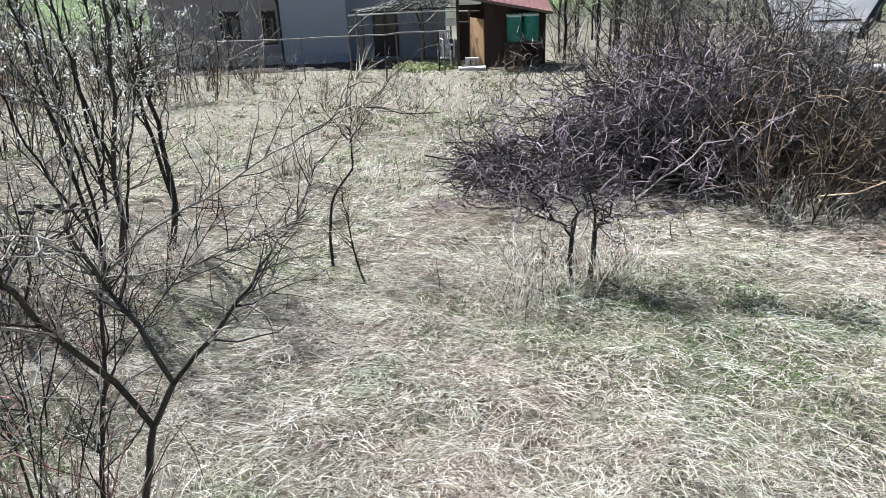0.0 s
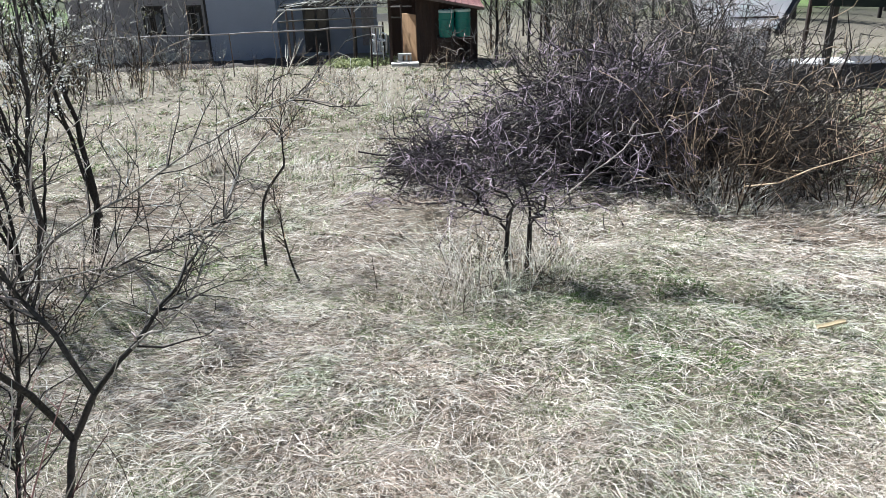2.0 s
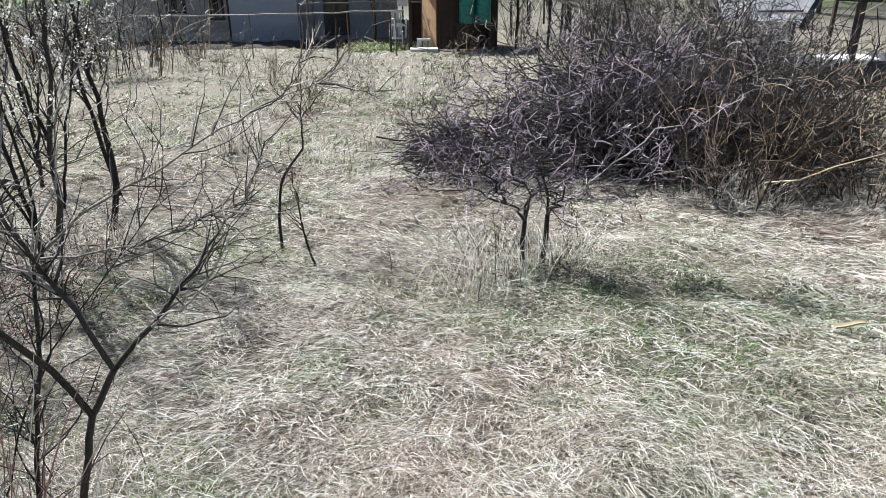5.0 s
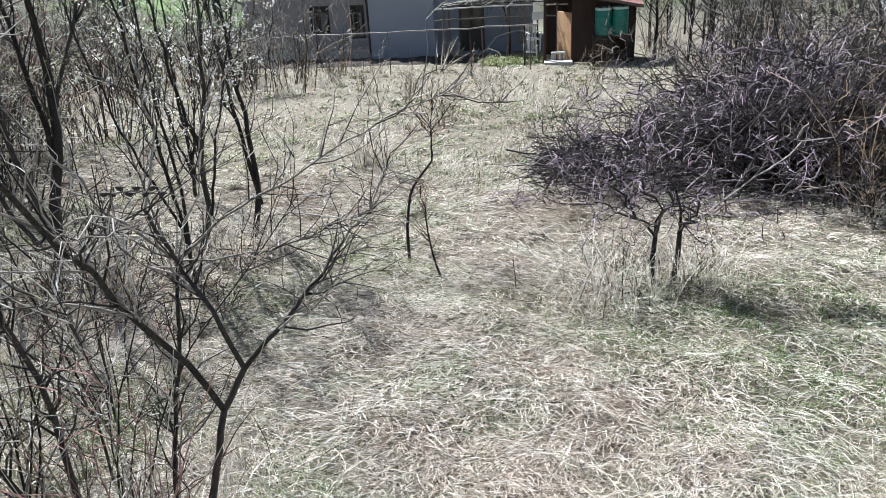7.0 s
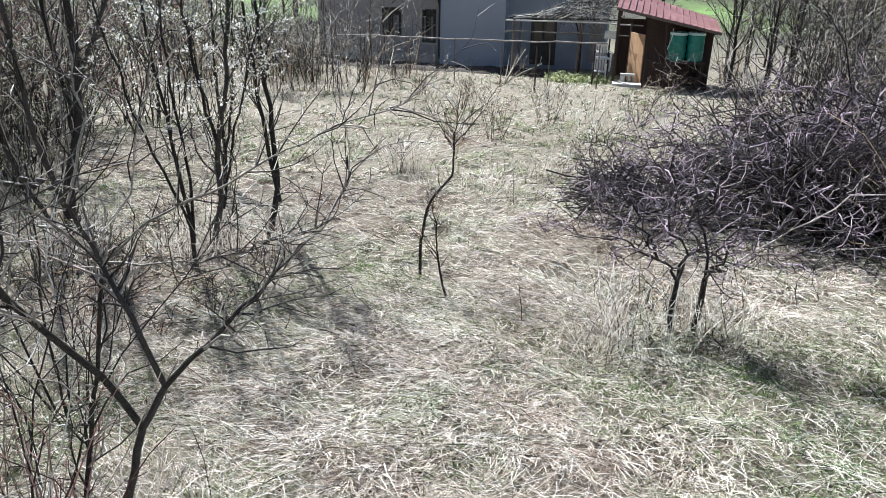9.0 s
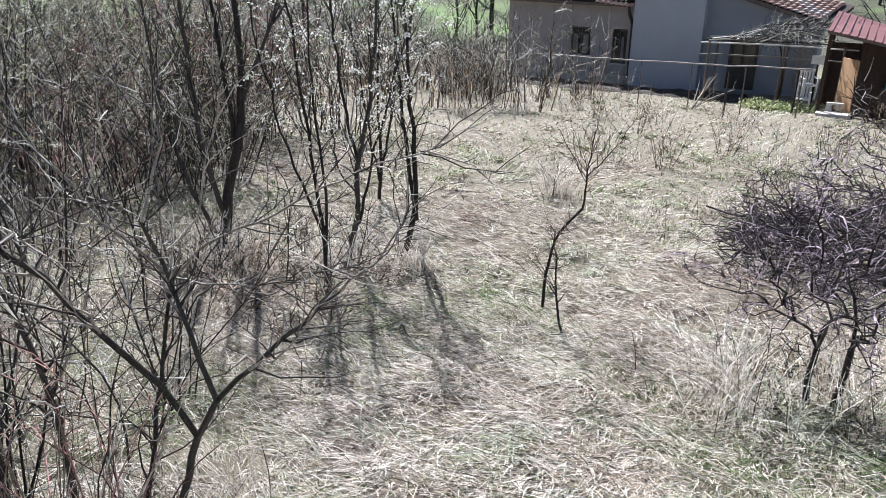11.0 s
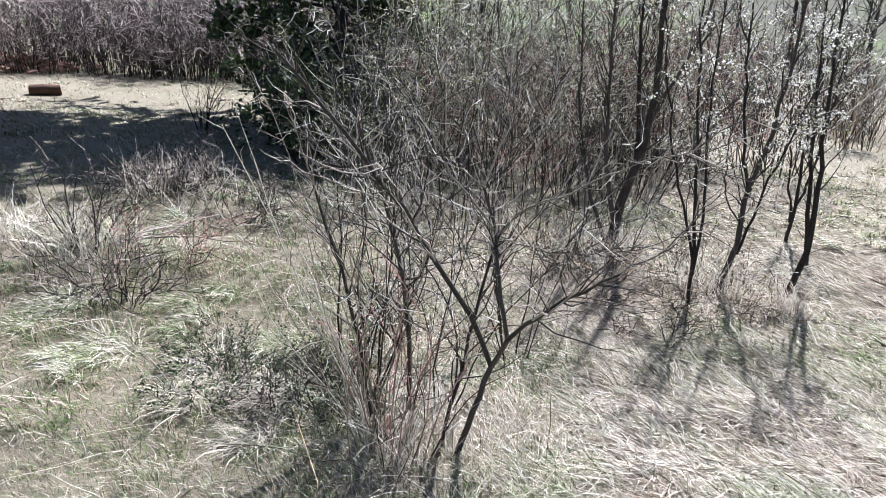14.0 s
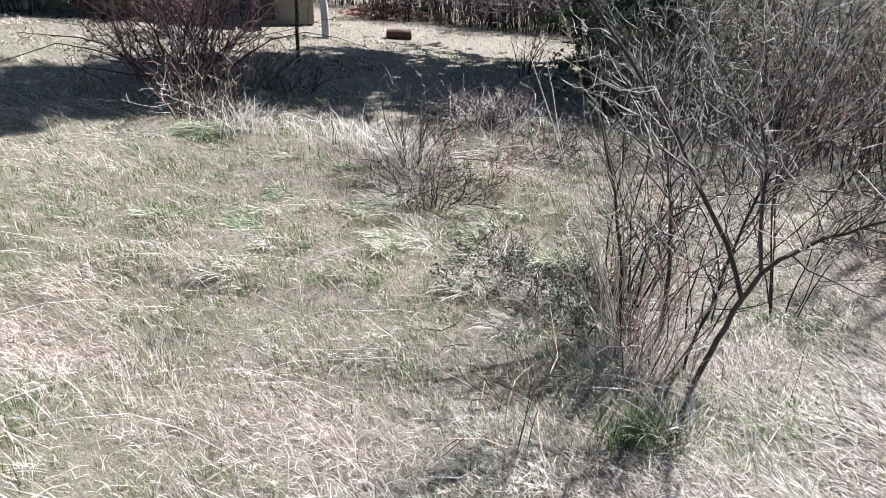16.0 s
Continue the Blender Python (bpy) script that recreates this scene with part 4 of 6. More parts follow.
        part("curled_leaf", bm, M_STRAW, ob, "pale curled dry leaf")


near_shrub()


def near_scrub():
    for base, n, ln, label in ((on_ground(-2.50, 1.75), 7, (1.0, 2.1), "leafless shrub with reddish-brown stems"), (on_ground(-3.05, 2.38), 5, (1.2, 2.4), "tall leafless shrub with thin dark stems"), (on_ground(-2.2, 2.18), 4, (0.9, 1.9), "bare shrub tangled into its neighbours"), (on_ground(-2.65, 2.98), 6, (1.1, 2.2), "bare twiggy shrub beside a forked one")):
        P, R = fan(n, 0.16, ln, (0.004, 0.009), (4, 30), 9, 0.12, 0.02)
        t1 = sprout(P, R, n * 12, (0.25, 0.85), (25, 65), 5, 0.14, 0.08, 0.55, (0.2, 1), 0.0032)
        t2 = sprout(*t1, n * 26, (0.06, 0.28), (30, 80), 4, 0.35, 0.05, 0.65, (0.15, 1), 0.0024)
        shrub("bare_shrub", label, "shrub", [("branch", [(P, R)], 6, M_BARK), ("twigs", [t1, t2], 4, M_TWIG), ("leaf_buds", specks(t2[0], n * 45, (0.008, 0.018)), 0, M_BUD)], base)


near_scrub()
# these two are all near-black bark, so that the hollow's shade is in their colour
bramble("low_scrub", "low scrub matted with dead stalks, near-black for a shaded hollow", on_ground(-2.18, 1.50), 44, 0.22, (0.12, 0.28), (5, 75), 130, 150, M_BARK, (0.004, 0.008), 0.0, 0.3, fine=(0.004, 0.003), l1=(0.06, 0.22), l2=(0.04, 0.12))
bramble("low_scrub", "low tangle of dead stems, blackened for shade", on_ground(-2.62, 1.28), 36, 0.26, (0.10, 0.24), (15, 80), 60, 90, M_BARK, (0.004, 0.008), 0.0, 0.3, fine=(0.004, 0.003), l1=(0.1, 0.32), l2=(0.04, 0.12))
bramble("low_scrub", "dry brown scrub in the shade of a forked shrub", on_ground(-2.95, 1.95), 20, 0.34, (0.3, 0.7), (5, 60), 40, 60, M_BROWN, (0.003, 0.006), 0.0, 0.3, fine=(0.0034, 0.0028), l1=(0.1, 0.35), l2=(0.05, 0.2))

# evergreen scrub; the last two are added to darken the hollow further
for x, y, lab in ((-2.36, 1.36, "dark low scrub with small evergreen leaves"), (-2.75, 1.55, "matted dark green scrub under dead strands"), (-2.95, 1.22, "low evergreen sprigs among dead strands"), (-3.2, 0.95, "evergreen sprigs added to darken a shaded hollow"), (-2.8, 0.82, "small evergreen scrub added to darken the straw")):
    bramble("low_scrub", lab, on_ground(x, y), 48, 0.24, (0.14, 0.34), (5, 75), 100, 150, M_DARKTWIG, (0.003, 0.006), 0.0, 0.3, 1200, M_DARKLEAF, (0.010, 0.026), fine=(0.0036, 0.0028), l1=(0.08, 0.28), l2=(0.05, 0.15))


def cane_clump():
    base = on_ground(-1.83, 1.66)
    P, R = fan(42, 0.15, (0.4, 1.35), (0.0026, 0.0046), (2, 20), 8, 0.12, -0.01, None)
    P2, R2 = fan(10, 0.12, (1.3, 2.2), (0.0036, 0.0055), (5, 26), 9, 0.08, -0.03, (4.0, 0.9))
    t = sprout(P2, R2, 70, (0.08, 0.35), (20, 60), 4, 0.3, 0.1, 0.6, (0.35, 1), 0.0022)
    red = fan(13, 0.26, (0.6, 1.5), (0.0035, 0.0060), (3, 26), 7, 0.18, 0.02)
    rt = sprout(*red, 90, (0.1, 0.4), (30, 80), 4, 0.45, 0.1, 0.6, (0.2, 1), 0.0026)
    ob = shrub("cane_clump", "clump of dead straw-coloured canes", "canes", [("branch", [(P2, R2)], 5, M_CANE), ("canes", [(P, R), t], 4, M_CANE), ("red_stems", [red, rt], 4, M_REDTWIG)], base)
    # pale fluffy seed heads on a few tips
    for tip in P2[:5, -1]:
        v, q = specks(np.array([[tip, tip + (0.0, -0.02, 0.08)]]), 60, (0.006, 0.013))
        tagged(part("seed_head", mesh_of("seed_head", v, q), M_STRAW, ob, "pale fluffy seed head"), kind="stuff")


cane_clump()


def saplings():
    base = on_ground(-1.36, 5.91)
    o = np.array(base)
    trunk = stem([(0, 0, -0.08), (0.0, 0.05, 0.3), (0.02, 0.18, 0.64), (0.11, 0.18, 0.79), (0.25, 0.16, 0.95)], 0.016, 0.011, 12, 0.004)
    up = [stem([(0.25, 0.16, 0.95), (0.25, 0.2, 1.25), (0.28, 0.25, 1.6)], 0.010, 0.004, 10, 0.006),
          stem([(0.25, 0.22, 1.22), (0.42, 0.2, 1.42), (0.62, 0.15, 1.75)], 0.006, 0.002, 10, 0.01),
          stem([(0.25, 0.22, 1.2), (0.1, 0.2, 1.4), (0.0, 0.15, 1.6)], 0.005, 0.002, 10, 0.01)]
    P, R = np.concatenate([u[0] for u in up]), np.concatenate([u[1] for u in up])
    t1 = sprout(P, R, 80, (0.12, 0.5), (30, 75), 5, 0.25, 0.15, 0.55, (0.1, 1), 0.0020)
    t2 = sprout(trunk[0], trunk[1], 22, (0.1, 0.4), (40, 80), 4, 0.2, 0.1, 0.3, (0.35, 1), 0.0016)
    t3 = sprout(*t1, 170, (0.05, 0.22), (30, 75), 3, 0.25, 0.1, 0.6, (0.2, 1), 0.0016)
    shrub("crooked_sapling", "thin leafless sapling with a kinked stem", "sapling", [("trunk", [trunk], 7, M_BARK), ("branch", up, 5, M_BARK), ("twigs", [t1, t2, t3], 4, M_BROWN)], base)
    base = on_ground(-0.955, 5.34)
    trunk = stem([(0, 0, -0.08), (-0.10, 0.05, 0.25), (-0.14, 0.08, 0.55), (-0.17, 0.1, 0.85)], 0.013, 0.004, 10, 0.008)
    t1 = sprout(*trunk, 30, (0.12, 0.4), (30, 60), 4, 0.2, 0.25, 0.5, (0.3, 1), 0.0015)
    t2 = sprout(*t1, 45, (0.05, 0.2), (30, 70), 3, 0.2, 0.1, 0.6, (0.3, 1), 0.0012)
    shrub("slender_sapling", "slender leafless sapling beside a kinked one", "sapling", [("trunk", [trunk], 6, M_BARK), ("twigs", [t1, t2], 4, M_BROWN)], base)


saplings()


def twisted_tree():
    base = on_ground(0.88, 5.15)
    stems = [stem([(-0.08, 0, -0.08), (-0.11, 0.02, 0.25), (-0.09, 0.02, 0.42)], 0.024, 0.019, 7, 0.004),
             stem([(0.06, 0, -0.08), (0.10, 0.03, 0.25), (0.10, 0.04, 0.46)], 0.026, 0.02, 7, 0.004)]
    limbs = [[(-0.09, 0.02, 0.42), (-0.25, 0.1, 0.56), (-0.5, 0.1, 0.64), (-0.8, 0.15, 0.66)],
             [(-0.09, 0.02, 0.42), (-0.13, 0.1, 0.75), (-0.2, 0.2, 1.15), (-0.25, 0.2, 1.6)],
             [(-0.09, 0.02, 0.42), (-0.02, 0.0, 0.7), (-0.1, -0.1, 1.1), (0.05, -0.05, 1.5)],
             [(0.10, 0.04, 0.46), (0.30, 0.05, 0.58), (0.55, 0.1, 0.86), (0.95, 0.0, 1.18), (1.55, -0.1, 1.45)],
             [(0.10, 0.04, 0.46), (0.05, 0.15, 0.8), (0.15, 0.2, 1.2), (0.4, 0.3, 1.6)],
             [(0.30, 0.05, 0.58), (0.42, -0.1, 0.7), (0.85, -0.2, 0.86), (1.35, -0.25, 0.95)],
             [(0.55, 0.1, 0.86), (0.75, 0.2, 1.2), (0.95, 0.2, 1.55)],
             [(-0.25, 0.1, 0.56), (-0.4, 0.0, 0.85), (-0.65, 0.05, 1.15)],
             [(0.10, 0.04, 0.46), (0.2, -0.15, 0.75), (0.25, -0.3, 1.1)]]
    L = [stem(p, 0.0068 if k in (3, 5) else 0.012, 0.003 if k in (3, 5) else 0.004, 14, 0.03) for k, p in enumerate(limbs)]
    pale = sprout(np.concatenate([L[3][0], L[5][0]]), np.concatenate([L[3][1], L[5][1]]), 20, (0.2, 0.7), (25, 60), 6, 0.3, 0.04, 0.6, (0.3, 1), 0.0028)
    P, R = np.concatenate([a for a, _ in L]), np.concatenate([b for _, b in L])
    t1 = sprout(P, R, 190, (0.15, 0.6), (35, 95), 6, 0.6, 0.03, 0.6, (0.15, 1), 0.0040)
    t2 = sprout(*t1, 560, (0.06, 0.3), (40, 95), 4, 0.6, 0.03, 0.7, (0.15, 1), 0.0034)
    t3 = sprout(*t2, 260, (0.03, 0.1), (50, 90), 3, 0.3, 0.0, 0.7, (0.1, 1), 0.0028)
    shrub("twisted_thorn", "small twisted leafless thorn tree with dense twigs", "tree",
          [("trunk", stems, 8, M_BARK), ("limb", L[:3] + L[4:5] + L[6:], 6, M_BARK), ("pale_limb", [L[3], L[5]], 6, M_SILVER), ("twigs", [t1, t2, t3], 4, M_PURPLE), ("pale_twigs", [pale], 4, M_SILVER)], base)


twisted_tree()


def heap(n, kx, z_low, z_high, droop, wiggle, radius, length, shell=0.0):
    """Cut boughs thrown on a low dome, their tips mostly to the yard side."""
    x0, y0 = rng.uniform(-1.85, 2.4, n), rng.normal(0.2 - shell, 0.7, n)
    top = 1.6 * np.sqrt(np.clip(1 - ((x0 - 0.5) / 2.6) ** 2 - (y0 / 2.0) ** 2, 0.03, 1)) * np.interp(x0, (-1.85, -0.5, 1.2), (0.5, 0.7, 1.05))
    z0 = rng.uniform(z_low, z_high, n) * top
    d = np.stack([-np.abs(rng.normal(1.0, 0.5, n)), rng.normal(-0.15, 0.55, n), rng.normal(0.05, 0.25, n)], 1)
    d[rng.uniform(0, 1, n) < 0.3, 0] *= -1
    d = unit(d)
    Ln = rng.uniform(*length, n)
    out = [np.stack([x0, y0, z0], 1) - d * (Ln * 0.35)[:, None]]
    for _ in range(kx - 1):
        out.append(out[-1] + d * (Ln / (kx - 1))[:, None])
        d = unit(d + rng.normal(scale=wiggle, size=(n, 3)) + np.array([0, 0, droop]))
    P = np.stack(out, 1)
    P[:, :, 2] = np.maximum(P[:, :, 2], 0.04)
    return P, rng.uniform(*radius, n)[:, None] * np.linspace(1, 0.35, kx)[None]


def brush_pile():
    base = on_ground(1.7, 8.70)
    # inner boughs in near-black bark: the pile's inside shade is put into their colour
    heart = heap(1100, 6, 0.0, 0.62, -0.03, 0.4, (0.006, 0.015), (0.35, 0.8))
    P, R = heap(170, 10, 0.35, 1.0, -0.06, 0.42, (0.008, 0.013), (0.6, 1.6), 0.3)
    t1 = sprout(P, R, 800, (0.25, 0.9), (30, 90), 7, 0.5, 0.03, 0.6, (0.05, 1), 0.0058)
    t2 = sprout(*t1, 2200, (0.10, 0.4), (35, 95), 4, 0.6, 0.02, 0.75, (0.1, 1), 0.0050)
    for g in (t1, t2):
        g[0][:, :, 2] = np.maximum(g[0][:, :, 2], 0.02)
    shrub("brush_pile", "heap of cut purple-grey brushwood, inner shade set in near-black boughs", "brushwood", [("heart", [heart], 4, M_BARK), ("bough", [(P, R)], 5, M_PURPLE), ("twigs", [t1, t2], 3, M_PURPLE)], base)


brush_pile()


bramble("brown_bush", "bush of upright dead brown stems", on_ground(3.6, 7.15), 95, 0.5, (0.9, 2.0), (4, 38), 300, 420, M_BROWN, (0.005, 0.010), -0.02, 0.26, fine=(0.0046, 0.0036))
bramble("tangled_thicket", "dense dark tangle of bare branches", on_ground(3.45, 9.00), 260, 1.05, (1.4, 2.8), (5, 52), 900, 1500, M_DARKTWIG, (0.010, 0.020), -0.05, 0.36, l1=(0.3, 0.9), l2=(0.12, 0.45), squash=(1.1, 1.0, 0.95), trunk_mat=M_BARK, fine=(0.0066, 0.0052))
bramble("tangled_thicket", "dense brown tangle of bare branches", on_ground(4.8, 9.20), 190, 1.0, (1.2, 2.5), (8, 58), 420, 800, M_BROWN, (0.009, 0.016), -0.05, 0.36, l1=(0.3, 0.9), l2=(0.12, 0.45), trunk_mat=M_BARK, fine=(0.0064, 0.005))
# this and the next: near-black core boughs that stand in for shade within
bramble("tangled_thicket", "low boughs coloured black for the shade inside a bare thicket", on_ground(3.35, 8.80), 300, 0.9, (0.7, 1.5), (20, 80), 300, 300, M_BARK, (0.012, 0.024), -0.03, 0.3, l1=(0.2, 0.6), fine=(0.008, 0.006), squash=(1.15, 0.9, 1))
bramble("tangled_thicket", "low boughs coloured dark for the shade under brown stems", on_ground(4.5, 8.70), 240, 0.9, (0.7, 1.6), (20, 80), 220, 220, M_BARK, (0.012, 0.022), -0.03, 0.3, l1=(0.2, 0.6), fine=(0.008, 0.006))
bramble("grey_bush", "low grey-brown bush with arching stems", on_ground(5.0, 7.00), 80, 0.6, (0.7, 1.5), (10, 55), 200, 320, M_BROWN, (0.004, 0.008), -0.06, 0.2, fine=(0.0046, 0.0036))
bramble("grey_bush", "low straggling bush of thin red-brown stems", on_ground(6.6, 7.60), 70, 0.7, (0.6, 1.4), (10, 55), 200, 320, M_REDTWIG, (0.004, 0.008), -0.06, 0.2, fine=(0.0046, 0.0036))
bramble("tangled_thicket", "tall bare thicket behind a brush heap", on_ground(4.0, 11.20), 130, 1.3, (1.6, 3.1), (5, 48), 1100, 2200, M_DARKTWIG, (0.009, 0.016), -0.02, 0.38, l1=(0.3, 0.9), l2=(0.12, 0.5), trunk_mat=M_BARK, fine=(0.0072, 0.006))
bramble("tangled_thicket", "tall crooked thicket of dark thin trunks", on_ground(4.6, 12.90), 40, 0.9, (1.8, 3.8), (3, 28), 260, 520, M_DARKTWIG, (0.010, 0.018), 0.0, 0.28, l1=(0.3, 0.9), l2=(0.12, 0.5), trunk_mat=M_BARK, fine=(0.0072, 0.006))
bramble("tangled_thicket", "bare thicket with light twigs", on_ground(5.8, 11.70), 60, 1.1, (1.4, 2.7), (5, 45), 460, 900, M_DARKTWIG, (0.008, 0.014), -0.02, 0.34, fine=(0.0072, 0.006))


def blossom_tree(base, lines, n_petals, label, twigs=1.0, bud_mat=None):
    """A young tree from the lines of its stems: (points, thick end, thin end)."""
    trunks = [stem(p, a, b, 16, 0.010) for p, a, b in lines]
    P, R = np.concatenate([t[0] for t in trunks]), np.concatenate([t[1] for t in trunks])
    n = int(twigs * 15 * len(lines))
    t1 = sprout(P, np.minimum(R, 0.016), n, (0.25, 0.85), (20, 50), 6, 0.16, 0.16, 0.5, (0.3, 1), 0.0044)
    t2 = sprout(*t1, int(3.0 * n), (0.10, 0.4), (30, 75), 4, 0.3, 0.06, 0.65, (0.2, 1), 0.0033)
    low = sprout(P, np.minimum(R, 0.012), 4 * len(lines), (0.12, 0.4), (35, 75), 4, 0.25, 0.1, 0.4, (0.05, 0.35), 0.0030)
    high = t2[0][t2[0][:, 0, 2] > 1.25]
    groups = [("trunk", trunks, 8, M_BARK), ("branches", [t1, low], 4, M_BARK), ("twigs", [t2], 3, M_TWIG),
              ("leaf_buds", specks(t2[0], 190 * len(lines), (0.012, 0.030)), 0, bud_mat or M_BUD)]
    if n_petals:
        # flowers sit in small bunches of petals
        seat = high[rng.integers(0, len(high), n_petals // 5)]
        v, q = zip(*[specks(seat[k:k + 1], 7, (0.018, 0.032)) for k in range(len(seat))])
        v = [a - (a.mean(0) - seat[k][2]) * 0.65 for k, a in enumerate(v)]
        groups.append(("blossoms", (np.concatenate(v), np.arange(28 * len(seat)).reshape(-1, 4)), 0, M_PETAL))
    return shrub("blossoming_tree", label, "tree", groups, base, "young blossoming trees")


blossom_tree(on_ground(-3.20, 5.20), [([(0.04, 0.03, -0.06), (0.02, 0.01, 0.58), (-0.02, -0.02, 1.09), (-0.09, -0.07, 1.81), (-0.12, -0.09, 2.26), (-0.16, -0.1, 3.1)], 0.020, 0.006),
             ([(0.03, 0.02, 0.30), (0.05, 0.04, 0.94), (0.02, 0.02, 1.24), (-0.01, -0.01, 1.81), (-0.01, 0.0, 2.47), (-0.02, 0.0, 3.2)], 0.015, 0.005),
             ([(0.02, 0.01, 0.45), (-0.22, -0.05, 1.15), (-0.45, -0.1, 1.9), (-0.6, -0.1, 2.9)], 0.013, 0.005)], 620, "thin upright stems with scattered white flowers")
blossom_tree(on_ground(-3.28, 5.70), [([(-0.07, -0.05, -0.08), (0.03, 0.02, 0.22), (0.09, 0.07, 0.56), (0.10, 0.07, 1.11), (0.19, 0.14, 1.52), (0.24, 0.17, 2.02), (0.30, 0.2, 3.2)], 0.032, 0.007),
             ([(0.10, 0.07, 1.11), (0.05, 0.03, 1.37), (0.0, 0.0, 1.78), (-0.04, -0.03, 2.26), (-0.08, -0.05, 3.1)], 0.016, 0.006),
             ([(0.10, 0.07, 0.47), (0.17, 0.13, 0.78), (0.22, 0.16, 1.21), (0.35, 0.25, 1.62), (0.5, 0.3, 2.3)], 0.014, 0.005),
             ([(0.08, 0.06, 0.78), (-0.04, -0.03, 0.95), (-0.07, -0.05, 1.32), (-0.12, 0.0, 1.9)], 0.009, 0.004)], 900, "young dark tree forking into blossoming stems")
blossom_tree(on_ground(-3.00, 6.50), [([(-0.13, -0.08, -0.08), (-0.06, -0.03, 0.17), (0.02, 0.01, 0.42), (0.01, 0.0, 0.96), (-0.02, -0.01, 1.52), (-0.05, -0.03, 2.06), (-0.09, -0.04, 3.1)], 0.036, 0.007),
             ([(0.02, 0.01, 0.42), (-0.03, -0.02, 0.78), (-0.05, -0.03, 1.07), (-0.10, -0.06, 1.52), (-0.15, -0.09, 2.16), (-0.2, -0.11, 3.0)], 0.024, 0.006)], 560, "slim tree kinked near its foot, white blossom above", 1.3)
blossom_tree(on_ground(-4.60, 5.42), [([(-0.03, 0.0, -0.1), (0.01, 0.02, 0.28), (0.10, 0.10, 0.86), (0.19, 0.19, 1.25), (0.22, 0.22, 1.68), (0.22, 0.22, 2.14), (0.20, 0.2, 3.5)], 0.060, 0.012),
             ([(0.21, 0.21, 1.52), (0.31, 0.31, 1.83), (0.46, 0.47, 2.34), (0.60, 0.6, 3.1)], 0.022, 0.008),
             ([(0.14, 0.14, 1.05), (0.12, 0.12, 1.68), (0.08, 0.08, 2.19), (0.04, 0.05, 3.3)], 0.026, 0.008),
             ([(0.02, 0.03, 0.38), (-0.06, -0.07, 0.88), (-0.11, -0.11, 1.7), (-0.12, -0.1, 2.44), (-0.2, -0.1, 3.3)], 0.030, 0.008),
             ([(-0.02, 0.0, 0.1), (-0.25, -0.1, 0.6), (-0.45, -0.2, 1.5), (-0.55, -0.2, 2.9)], 0.024, 0.007)], 0, "thick dark tree with several bare stems", 1.5)
blossom_tree(on_ground(-4.60, 8.30), [([(0, 0, -0.08), (0.03, 0.02, 0.6), (-0.02, 0.05, 1.4), (0.05, 0.05, 2.9)], 0.026, 0.006), ([(0.02, 0.01, 0.4), (0.15, 0.1, 1.1), (0.28, 0.1, 2.6)], 0.018, 0.006), ([(0.0, 0.0, 0.3), (-0.15, 0.0, 1.0), (-0.32, -0.1, 2.4)], 0.016, 0.005)], 420, "slender tree with white blossom", 1.2)


for x, y, h, lab in ((-3.05, 5.65, 0.45, "dark twiggy litter at the foot of a young tree"), (-3.75, 5.95, 0.5, "brown undergrowth round dark stems"), (-4.1, 4.95, 0.5, "matted dead undergrowth below a bare tree"), (-3.0, 4.55, 0.4, "low brown twigs lying in dead grass"), (-3.7, 4.5, 0.5, "dead brown stalks in the shade"), (-4.7, 5.0, 0.55, "rust-brown undergrowth at a thick trunk"), (0.8, 5.3, 0.35, "dark tufted scrub round a thorn trunk")):
    bramble("low_scrub", lab, on_ground(x, y), 46, 0.42, (h * 0.4, h * 1.1), (15, 80), 110, 150, M_BROWN, (0.003, 0.007), -0.02, 0.3, trunk_mat=M_DARKTWIG, fine=(0.0042, 0.0034), l1=(0.1, 0.4), l2=(0.06, 0.2))


# ---- thickets: a few kinds of bush, set out again and again ----
def scatter(proto, places):
    for x, y, s, turn in places:
        copy_thing(proto, Matrix.Translation(on_ground(x, y)) @ Matrix.Rotation(turn, 4, "Z") @ Matrix.Diagonal((s, s, s * random.uniform(0.9, 1.12), 1)))


def spread(n, x0, x1, y0, y1, s0, s1, keep=lambda x, y: True):
    out = []
    while len(out) < n:
        x, y = random.uniform(x0, x1), random.uniform(y0, y1)
        if keep(x, y):
            out.append((x, y, random.uniform(s0, s1), random.uniform(0, 6.28)))
    return out


THICK = [bramble("thicket_bush", "dense budding bush of dark upright stems", on_ground(-5.9, 4.10), 22, 0.45, (1.6, 3.2), (3, 32), 220, 500, M_TWIG, (0.007, 0.013), 0.02, 0.22, 1900, M_BUD, (0.012, 0.030), group="bushes of the thicket", sides=3, trunk_mat=M_DARKTWIG, fine=(0.0046, 0.0036), l1=(0.15, 0.55), l2=(0.06, 0.22)),
         bramble("thicket_bush", "dense bush with reddish buds", on_ground(-6.8, 5.70), 20, 0.5, (1.5, 2.8), (4, 32), 220, 500, M_REDTWIG, (0.007, 0.012), 0.02, 0.22, 1500, M_REDBUD, (0.014, 0.030), group="bushes of the thicket", sides=3, trunk_mat=M_DARKTWIG, fine=(0.0046, 0.0036), l1=(0.15, 0.55), l2=(0.06, 0.22)),
         bramble("thicket_bush", "grey thicket bush with pale buds", on_ground(-7.6, 3.6), 24, 0.55, (1.5, 3.0), (3, 32), 220, 500, M_TWIG, (0.007, 0.012), 0.02, 0.22, 1900, M_BUD, (0.012, 0.030), group="bushes of the thicket", sides=3, trunk_mat=M_DARKTWIG, fine=(0.0046, 0.0036), l1=(0.15, 0.55), l2=(0.06, 0.22))]


